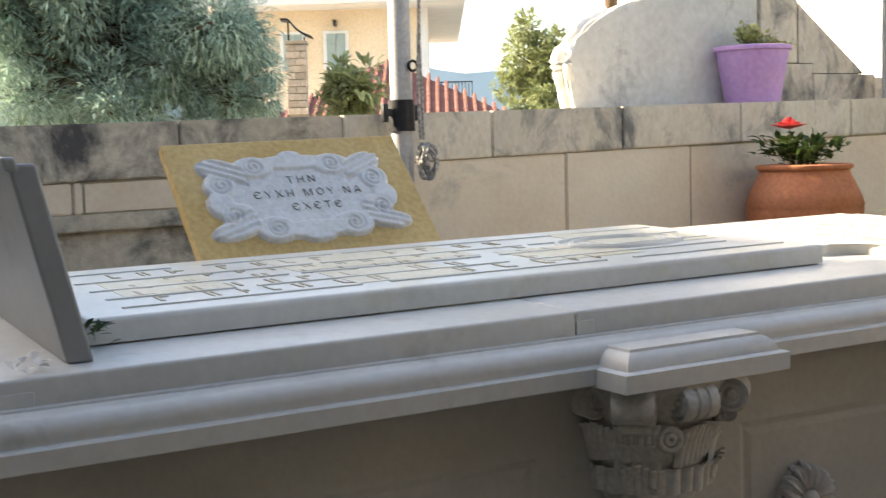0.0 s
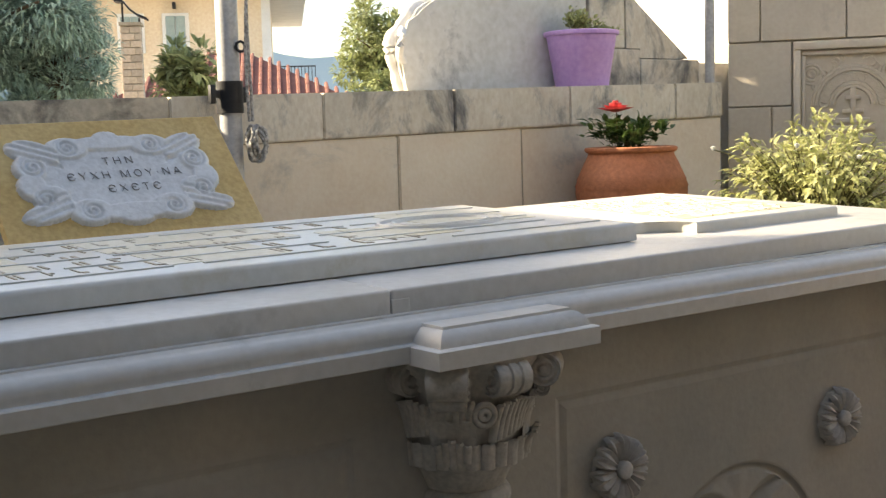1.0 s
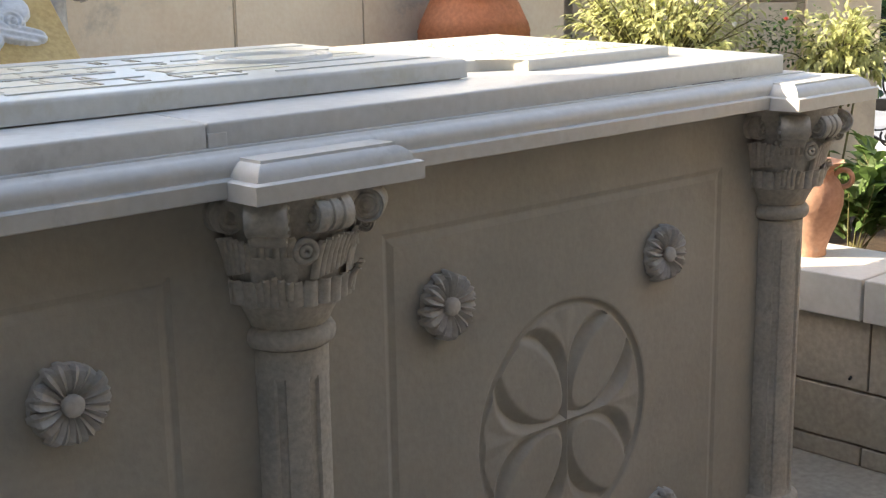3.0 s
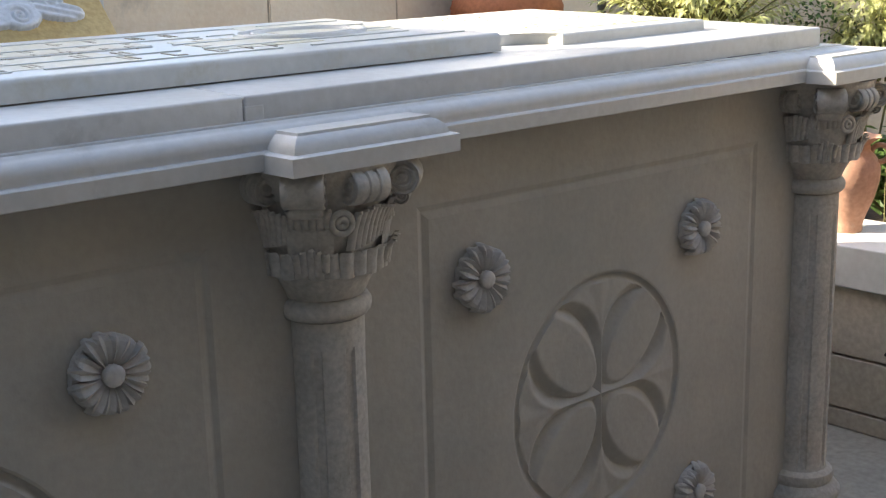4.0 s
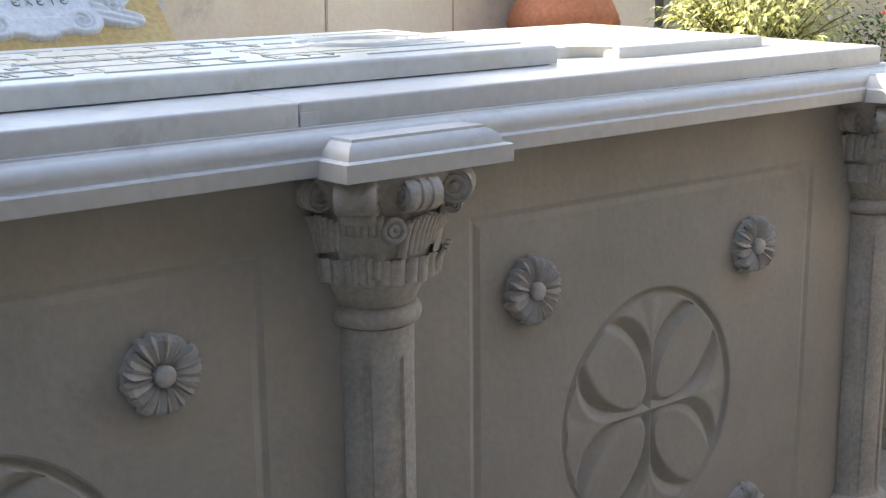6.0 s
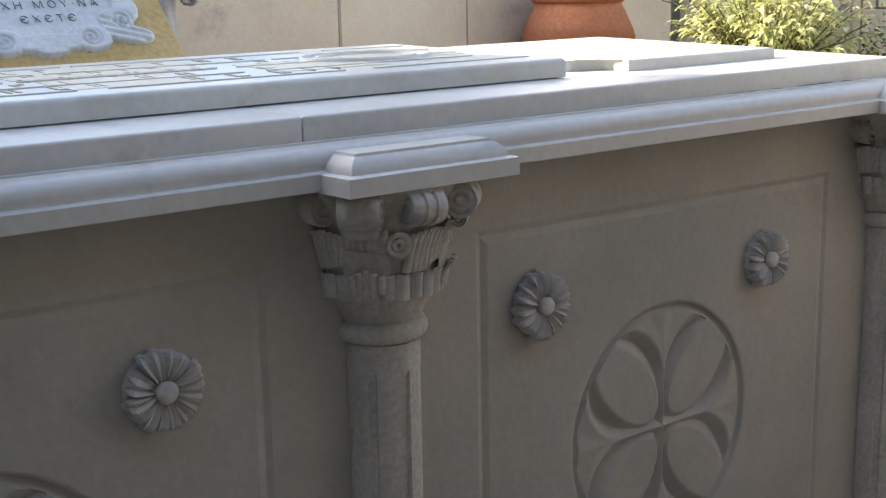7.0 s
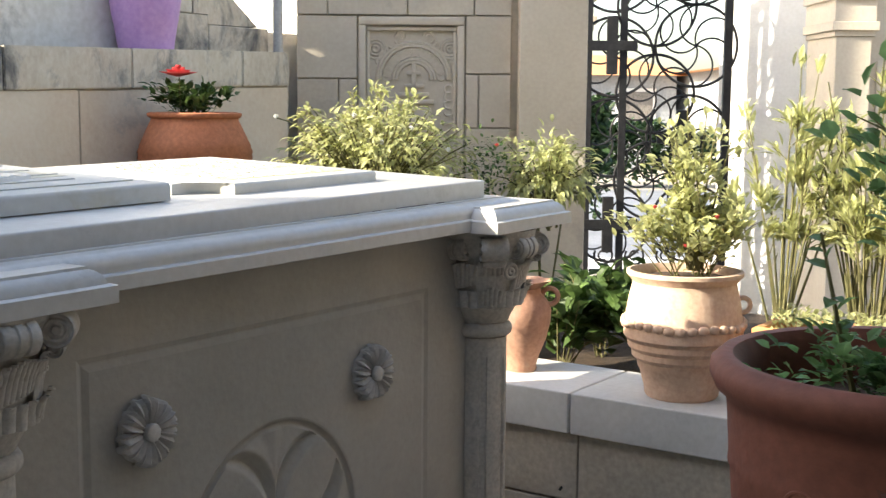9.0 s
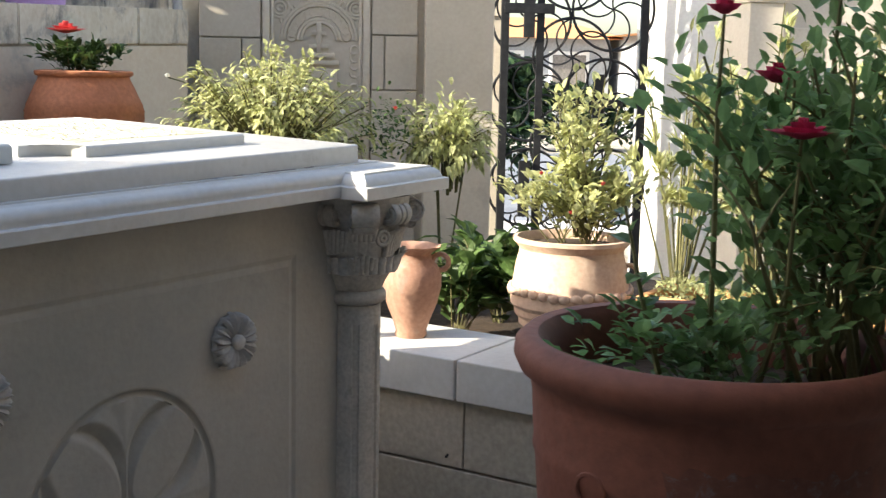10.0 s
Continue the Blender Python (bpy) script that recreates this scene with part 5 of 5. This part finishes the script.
for x0, x1, z0, z1 in ((-0.366, -0.335, 0.905, 1.65), (0.055, 0.086, 0.905, 1.65), (-0.366, 0.086, 1.65, 1.686)):
    add_box(fr, x0, x1, 5.295, 5.33, z0, z1, 0.006)
for x0, x1, z0, z1 in ((-0.332, -0.318, 0.905, 1.625), (0.038, 0.052, 0.905, 1.625), (-0.332, 0.052, 1.627, 1.645)):
    add_box(fr, x0, x1, 5.31, 5.33, z0, z1, 0.003)
gpart("relief_frame", fr, QUOIN, qwall, "moulded stone frame", True)
ar = bmesh.new()
X, Z = (1, 0, 0), (0, 0, 1)
for rad in (0.088, 0.075, 0.145, 0.158):
    add_ring(ar, (-0.13, 5.324, 1.42), rad, 0.009, X, Z, 30, 6, 0, 180)
for cx in (-0.295, 0.025):
    for rad in (0.012, 0.026, 0.040):
        add_ring(ar, (cx, 5.324, 1.55), rad, 0.006, X, Z, 22, 6)
for k in range(26):
    t = radians(5 + 170 * k / 25)
    add_ring(ar, (-0.13 + 0.116 * math.cos(t), 5.324, 1.42 + 0.116 * math.sin(t)), 0.012 + 0.005 * (k % 2), 0.006, X, Z, 10, 5)
for sx in (-1, 1):
    for k in range(9):
        add_ring(ar, (-0.13 + sx * (0.145 - 0.011 * k), 5.324, 1.50 + 0.0135 * k), 0.016, 0.006, X, Z, 12, 5, 40 * k, 40 * k + 230)
        add_ring(ar, (-0.13 + sx * 0.150, 5.324, 1.38 - 0.032 * k), 0.017, 0.006, X, Z, 12, 5, 60 * k, 60 * k + 240)
for x0, x1, z0, z1 in ((-0.141, -0.119, 1.365, 1.490), (-0.160, -0.100, 1.440, 1.458), (-0.172, -0.088, 1.385, 1.402), (-0.195, -0.065, 1.345, 1.366), (-0.215, -0.045, 1.315, 1.336), (-0.205, -0.055, 1.19, 1.30)):
    add_box(ar, x0, x1, 5.312, 5.33, z0, z1, 0.003)
gpart("relief_carving", ar, QUOIN, qwall, "carved arch, vine rings and stepped cross", True, 60)
bpil = thing("pillar_plain", "smooth limestone pillar at the end of the dressed wall", "pillar", kind="structure", m=GM)
gpart("shaft", box(0.315, 0.60, 5.20, 5.75, 0, 3.2, 0.005), QUOIN, bpil)
gpil = thing("pillar_gate", "limestone gate pillar with moulded capital", "pillar", kind="structure", m=GM)
gpart("shaft", box(0.50, 0.890, 7.62, 7.95, 0, 1.62, 0.006), QUOIN, gpil)
cb = bmesh.new()
for d, z0, z1 in ((0.014, 1.62, 1.66), (0.004, 1.66, 1.76), (0.022, 1.76, 1.80), (0.040, 1.80, 1.85), (0.02, 1.85, 1.95), (0.050, 1.95, 2.0)):
    add_box(cb, 0.50 - d, 0.890 + d, 7.62 - d, 7.95 + d, z0, z1, 0.004)
gpart("capital", cb, QUOIN, gpil, "moulded capital")
wpil = thing("pillar_white", "whitewashed gate pillar in full sun", "pillar", kind="structure", m=GM)
part("shaft", box(0, 0.80, 0.0, 0.5, 0, 2.6, 0.005), WHITEWALL, wpil, m=GM @ pose(1.74, 7.86, 0, 0, 0, -33))
rb = thing("wall_right", "cream stone wall with pilaster beside the gate", "wall", kind="structure", m=GM)
gpart("core", box(2.30, 6.5, 6.95, 7.4, 0, 3.2), QUOIN, rb)
pil = bmesh.new()
add_box(pil, 2.16, 2.36, 6.86, 7.4, 0, 1.70, 0.006)
for d, z0, z1 in ((0.012, 1.70, 1.73), (0.030, 1.73, 1.78), (0.015, 1.78, 1.9), (0.035, 1.9, 1.95)):
    add_box(pil, 2.16 - d, 2.36 + d, 6.86 - d, 7.4, z0, z1, 0.004)
gpart("pilaster", pil, QUOIN, rb, "pilaster with moulded capital")
for i in range(7):
    for j in range(5):
        x0 = 2.42 + i * 0.5 + (0.25 if j % 2 else 0)
        gpart("block", box(x0, x0 + 0.49, 6.935, 6.96, 0.32 + j * 0.42, 0.73 + j * 0.42, 0.004), QUOIN, rb)

gate = thing("iron_gate", "black wrought-iron gate of overlapping rings and bold crosses", "gate", m=GM)
GY = 7.45
for x in (0.862, 1.700):
    gpart("stile", box(x - 0.024, x + 0.024, GY - 0.02, GY + 0.02, 0.0, 2.5, 0.003), IRON, gate)
for x in (1.075,):
    gpart("bar", box(x - 0.022, x + 0.022, GY - 0.012, GY + 0.012, 0.02, 2.5, 0.002), IRON, gate)
for z in (0.06, 2.46):
    gpart("rail", box(0.895, 1.70, GY - 0.018, GY + 0.018, z - 0.02, z + 0.02, 0.002), IRON, gate)
gpart("rail", box(0.895, 1.70, GY - 0.014, GY + 0.014, 0.29, 0.315, 0.002), IRON, gate)
for cx, cz, rad in ((1.51, 1.67, 0.245), (1.015, 1.115, 0.235), (1.47, 1.13, 0.245), (1.02, 1.60, 0.235), (1.02, 0.595, 0.235), (1.50, 0.60, 0.235), (1.27, 1.38, 0.235), (1.27, 0.86, 0.235), (1.27, 1.90, 0.235), (1.51, 2.15, 0.24), (1.02, 2.1, 0.235)):
    gr = bmesh.new()
    add_ring(gr, (cx, GY, cz), rad, 0.0085, X, Z, 44, 6)
    ring_ob = gpart("ring", gr, IRON, gate, smooth=True)
    for k in range(6):
        t = radians(60 * k + 20)
        sb = bmesh.new()
        add_ring(sb, (cx + rad * 0.5 * math.cos(t), GY, cz + rad * 0.5 * math.sin(t)), rad * 0.5, 0.006, X, Z, 16, 5, 60 * k + 20, 60 * k + 200)
        gpart("spoke", sb, IRON, ring_ob, smooth=True)
for cx, cz in ((1.005, 1.665), (1.435, 1.115), (1.0, 0.590), (1.435, 2.1)):
    cr = bmesh.new()
    add_box(cr, cx - 0.033, cx + 0.033, GY - 0.028, GY + 0.004, cz - 0.17, cz + 0.17, 0.003)
    add_box(cr, cx - 0.15, cx + 0.15, GY - 0.0285, GY + 0.0035, cz - 0.030, cz + 0.030, 0.003)
    gpart("cross", cr, IRON, gate, "bold iron cross")
for cx in (0.98, 1.17, 1.36, 1.55):
    sc = bmesh.new()
    add_ring(sc, (cx, GY, 0.40), 0.055, 0.007, X, Z, 24, 5, 150, 400)
    add_ring(sc, (cx, GY, 0.40), 0.028, 0.006, X, Z, 18, 5, 30, 300)
    gpart("scroll", sc, IRON, gate, smooth=True)

# street beyond the gate
road = part("road", box(-30, 60, 9.5, 18.5, -0.02, 0.012), ROAD, m=GM)
tagged(road, "pale sunlit asphalt street beyond the gate", "road", kind="structure")
kerb = part("pavement", box(-30, 60, 8.6, 9.5, -0.02, 0.13, 0.01), CAPSTONE, m=GM)
tagged(kerb, "pale kerbed pavement along the street", "pavement", kind="structure")


def far_house(name, label, m, w, d, h, roof_h, wall_mat, windows):
    hs = thing(name, label, "house", m=m)
    part("wall", box(0, w, 0, d, 0, h), wall_mat, hs, m=m)
    rbm = bmesh.new()
    o = 0.35
    b4 = [rbm.verts.new(p) for p in ((-o, -o, h), (w + o, -o, h), (w + o, d + o, h), (-o, d + o, h))]
    t2 = [rbm.verts.new(p) for p in ((w * 0.25, d / 2, h + roof_h), (w * 0.75, d / 2, h + roof_h))]
    for f in ((b4[0], b4[1], t2[1], t2[0]), (b4[1], b4[2], t2[1]), (b4[2], b4[3], t2[0], t2[1]), (b4[3], b4[0], t2[0]), (b4[3], b4[2], b4[1], b4[0])):
        rbm.faces.new(f)
    part("roof", rbm, TERRAORANGE, hs, "orange tiled roof", m=m)
    for x, z, ww, hh in windows:
        wn_ = part("window", box(x, x + ww, -0.03, 0.02, z, z + hh, 0.01), TRIM, hs, m=m)
        part("pane", box(x + 0.07, x + ww - 0.07, -0.045, -0.028, z + 0.07, z + hh - 0.07), LETTER, wn_, "dark window pane", m=m)
    return hs


far_house("street_house", "pale house with an orange tiled roof across the street", GM @ pose(1.6, 24.5, 0), 3.0, 6, 1.85, 0.5, GREYHOUSE, ((0.5, 0.7, 0.8, 0.9), (1.8, 0.7, 0.8, 0.9)))
far_house("corner_house", "grey-blue house with dark windows across the street", GM @ pose(4.8, 20.5, 0), 5, 6, 1.9, 0.18, GREYHOUSE, ((0.4, 0.8, 0.7, 1.1), (1.8, 0.8, 0.7, 1.1), (3.2, 0.8, 0.7, 1.1)))
rr = random.Random(51)
for u0, u1, v0, zt in ((0.9, 1.75, 13.2, 1.35), (1.75, 3.4, 19.2, 1.0), (3.2, 6.0, 19.4, 0.8)):
    hedge = thing("hedge", "dark clipped hedge along the street", "hedge", "street hedges")
    pl = []
    for _ in range(1800):
        p = GM @ Vector((rr.uniform(u0, u1), v0 + rr.uniform(-.25, .25), zt * math.sqrt(rr.random())))
        pl.append((p, (rr.uniform(-1, 1), rr.uniform(-1, 1), rr.uniform(-.3, 1))))
    leaves("leaf", pl, 0.13, LEAF_DARK, hedge, rr, 0.6)

# ---------------------------------------------------------------- town behind the wall (own frame: x across, y away)
TM = pose(-1.746, -1.403, 0, 0, 0, -29.35)


def tpart(name, bm, mat, parent, label="", smooth=False):
    return part(name, bm, mat, parent, label, smooth, TM)


house = thing("cream_house", "cream rendered house with flat overhanging roof and grey-green shutters", "house", m=TM)
tpart("wall", box(-3.75, -0.20, 24.0, 31, 0, 4.12), HOUSE, house)
tpart("roof", box(-4.5, 0.55, 23.0, 32, 4.12, 4.30, 0.02), TRIM, house, "pale flat roof slab")
tpart("corner_pilaster", box(-0.34, -0.17, 23.97, 24.3, 0, 4.12), TRIM, house)
for x0 in (-2.20, -3.03):
    win = tpart("window", box(x0, x0 + 0.50, 23.93, 24.02, 2.98, 3.72, 0.01), TRIM, house, "pale window surround")
    for k in range(2):
        sh = tpart("shutter", box(x0 + 0.07 + 0.185 * k, x0 + 0.245 + 0.185 * k, 23.90, 23.935, 3.03, 3.66, 0.005), SHUTTER, win, "grey-green slatted shutter")
        sl = bmesh.new()
        for q in range(9):
            add_box(sl, x0 + 0.09 + 0.185 * k, x0 + 0.225 + 0.185 * k, 23.888, 23.905, 3.06 + 0.066 * q, 3.10 + 0.066 * q)
        tpart("slats", sl, SHUTTER, sh)
lampb = thing("wall_lamp", "small dark lamp under the eaves of the cream house", "lamp")
tpart("body", box(-1.99, -1.93, 23.85, 24.0, 3.80, 3.92, 0.01), IRON, lampb)

annex = thing("balcony", "flat balcony with thin dark railings", "balcony", m=TM)
tpart("slab", box(-0.5, 0.62, 20.0, 23.0, 0, 2.18), HOUSE, annex)
tpart("handrail", box(-0.45, 0.56, 20.02, 20.05, 2.45, 2.47), IRON, annex)
for k in range(19):
    x = -0.44 + k * 0.055
    tpart("baluster", box(x - 0.006, x + 0.006, 20.03, 20.042, 2.18, 2.46), IRON, annex)

# hipped red-tiled roof in front
hip = thing("tiled_house", "low house with a hipped red-tiled roof", "house", m=TM)
tpart("wall", box(-1.75, 0.60, 13.9, 17.5, 0, 1.80), HOUSE, hip)
apex = Vector((-0.62, 15.6, 2.50))
base = [Vector(p) for p in ((-1.95, 13.6, 1.74), (0.78, 13.6, 1.74), (0.78, 17.7, 1.74), (-1.95, 17.7, 1.74))]
rf = bmesh.new()
bv = [rf.verts.new(p) for p in base]
av = rf.verts.new(apex)
for k in range(4):
    rf.faces.new((bv[k], bv[(k + 1) % 4], av))
tpart("roof", rf, TILE, hip, "red tiled hipped roof")
tl = bmesh.new()
for row in range(13):
    q0, q1 = row / 13, (row + 1.2) / 13
    for k in range(26):
        s0 = (k + 0.5) / 26
        a0_ = base[0].lerp(base[1], s0)
        lo_x = base[0].lerp(apex, q0).x + 0.03
        hi_x = base[1].lerp(apex, q0).x - 0.03
        if not lo_x < a0_.x < hi_x:
            continue
        f_ = base[0].lerp(apex, q0)
        g_ = base[0].lerp(apex, min(q1, 1))
        add_tube(tl, [(a0_.x, f_.y - 0.02, f_.z + 0.004), (a0_.x, g_.y, g_.z + 0.010)], [0.026, 0.022], 6)
tagged(tpart("tiles", tl, TILE, hip), kind="stuff")

chim = thing("chimney", "tall brick chimney with a bent black metal cowl", "chimney", m=TM)
tpart("stack", box(-1.335, -1.175, 11.0, 11.16, 0, 2.34), MORTAR, chim)
for row in range(10):
    z0 = 1.72 + row * 0.062
    for k in range(2):
        off = 0.0 if row % 2 else 0.04
        x0 = -1.342 + k * 0.083 + (off if k else 0)
        x1 = (-1.342 + 0.081 + off) if k == 0 else -1.168
        tpart("brick", box(x0, x1, 10.985, 11.05, z0, z0 + 0.056, 0.004), BRICK, chim)
tpart("cap", box(-1.35, -1.16, 10.97, 11.18, 2.34, 2.37, 0.004), MORTAR, chim)
cw = bmesh.new()
prev = None
for q, zc in ((-0.13, 2.55), (-0.06, 2.545), (0.0, 2.47), (0.06, 2.425), (0.14, 2.39)):
    row = [cw.verts.new((-1.255 + q, y, zc + t)) for y, t in ((10.98, 0), (11.17, 0), (11.17, 0.02), (10.98, 0.02))]
    if prev:
        for k in range(4):
            cw.faces.new((prev[k], row[k], row[(k + 1) % 4], prev[(k + 1) % 4]))
    prev = row
for x, zt in ((-1.325, 2.54), (-1.185, 2.41)):
    add_box(cw, x - 0.008, x + 0.008, 11.07, 11.085, 2.37, zt)
tpart("cowl", cw, IRON, chim, "bent black metal cowl")
ant = thing("antenna", "thin aerial mast above the town", "antenna")
ab = bmesh.new()
add_tube(ab, [(1.76, 20.0, 0.0), (1.76, 20.0, 5.2)], 0.012, 5)
tpart("mast", ab, STEEL, ant)


def tree(name, label, crown, leaf_size, mat, n, trunk_r, seed, frame_m, width=0.3, lumps=26, up=0.1, droop=0.3):
    """A tapered trunk, limbs and an uneven crown of small leaves; crown: middle and half sizes in its frame."""
    rg = random.Random(seed)
    (cx, cy, cz), (rx, ry, rz) = crown
    tr = thing(name, label, "tree")
    bm = bmesh.new()
    foot = frame_m @ Vector((cx, cy, 0))
    mid = frame_m @ Vector((cx + 0.05, cy, cz - rz * 0.4))
    add_tube(bm, [foot, foot.lerp(mid, 0.5) + Vector((0.03, 0.02, 0)), mid], [trunk_r, trunk_r * 0.8, trunk_r * 0.6], 9)
    centres = []
    for k in range(lumps):
        d = Vector((rg.gauss(0, 1), rg.gauss(0, 1), rg.gauss(0, 1))).normalized()
        q = rg.uniform(0.35, 1.0)
        c = frame_m @ Vector((cx + d.x * rx * q, cy + d.y * ry * q, cz + d.z * rz * q))
        centres.append((c, min(rx, ry, rz) * rg.uniform(0.22, 0.42)))
        add_tube(bm, [mid, mid.lerp(c, 0.5) + Vector((0, 0, 0.05)), c], [trunk_r * 0.35, trunk_r * 0.2, trunk_r * 0.08], 5)
    part("trunk", bm, BARK, tr, smooth=True)
    pl = []
    for _ in range(n):
        c, r = centres[rg.randrange(lumps)]
        d = Vector((rg.gauss(0, 1), rg.gauss(0, 1), rg.gauss(0, 1))).normalized()
        pl.append((c + d * r * rg.random() ** 0.4, d))
    leaves("crown", pl, leaf_size, mat, tr, rg, width, droop, up)
    return tr


tree("conifer", "large dense dark-green feathery tree behind the wall", ((-2.30, 8.4, 2.30), (1.15, 0.7, 1.0)), 0.070, LEAF_CYPRESS, 68000, 0.12, 61, TM, 0.20, 100, 0.15, 0.35)
tree("conifer", "dark-green feathery tree with lower drooping boughs", ((-1.50, 8.4, 1.90), (0.45, 0.4, 0.50)), 0.065, LEAF_CYPRESS, 14000, 0.06, 62, TM, 0.20, 30, 0.15, 0.35)
tree("magnolia", "small broad-leaved evergreen in front of the tiled roof", ((-0.60, 8.0, 1.74), (0.20, 0.2, 0.24)), 0.085, LEAF_OLIVE, 1100, 0.03, 63, TM, 0.36, 20, 0.2, 0.2)
tree("almond_tree", "sunlit light-green tree behind the wall", ((0.86, 10.0, 1.98), (0.36, 0.35, 0.38)), 0.055, LEAF_OLIVE, 7000, 0.05, 64, TM, 0.45, 34, 0.1, 0.2)
tree("almond_tree", "lower sunlit light-green tree behind the wall", ((1.0, 9.5, 1.62), (0.5, 0.3, 0.2)), 0.05, LEAF_OLIVE, 3500, 0.04, 65, TM, 0.45, 24, 0.1, 0.2)

# Added tree, out of view, that keeps sun off the chapel wall and pillar.
tree("shade_tree", "unseen tree added behind the garden wall to shade the chapel", ((0.68, 5.14, 2.74), (0.36, 0.50, 0.68)), 0.09, LEAF_OLIVE, 14000, 0.04, 66, TM, 0.5, 70, 0.1, 0.2)

hb3 = bmesh.new()
ridge = []
hr = random.Random(71)
for k in range(41):
    x = -260 + 13 * k
    ridge.append((hb3.verts.new((x, 600, -5)), hb3.verts.new((x, 600, 44 + 6 * math.sin(k * 0.5) + hr.uniform(-1, 1)))))
for p_, q_ in zip(ridge, ridge[1:]):
    hb3.faces.new((p_[0], q_[0], q_[1], p_[1]))
tagged(part("backdrop", hb3, SEA, m=TM), "hazy blue hills far away", "hills", kind="structure")
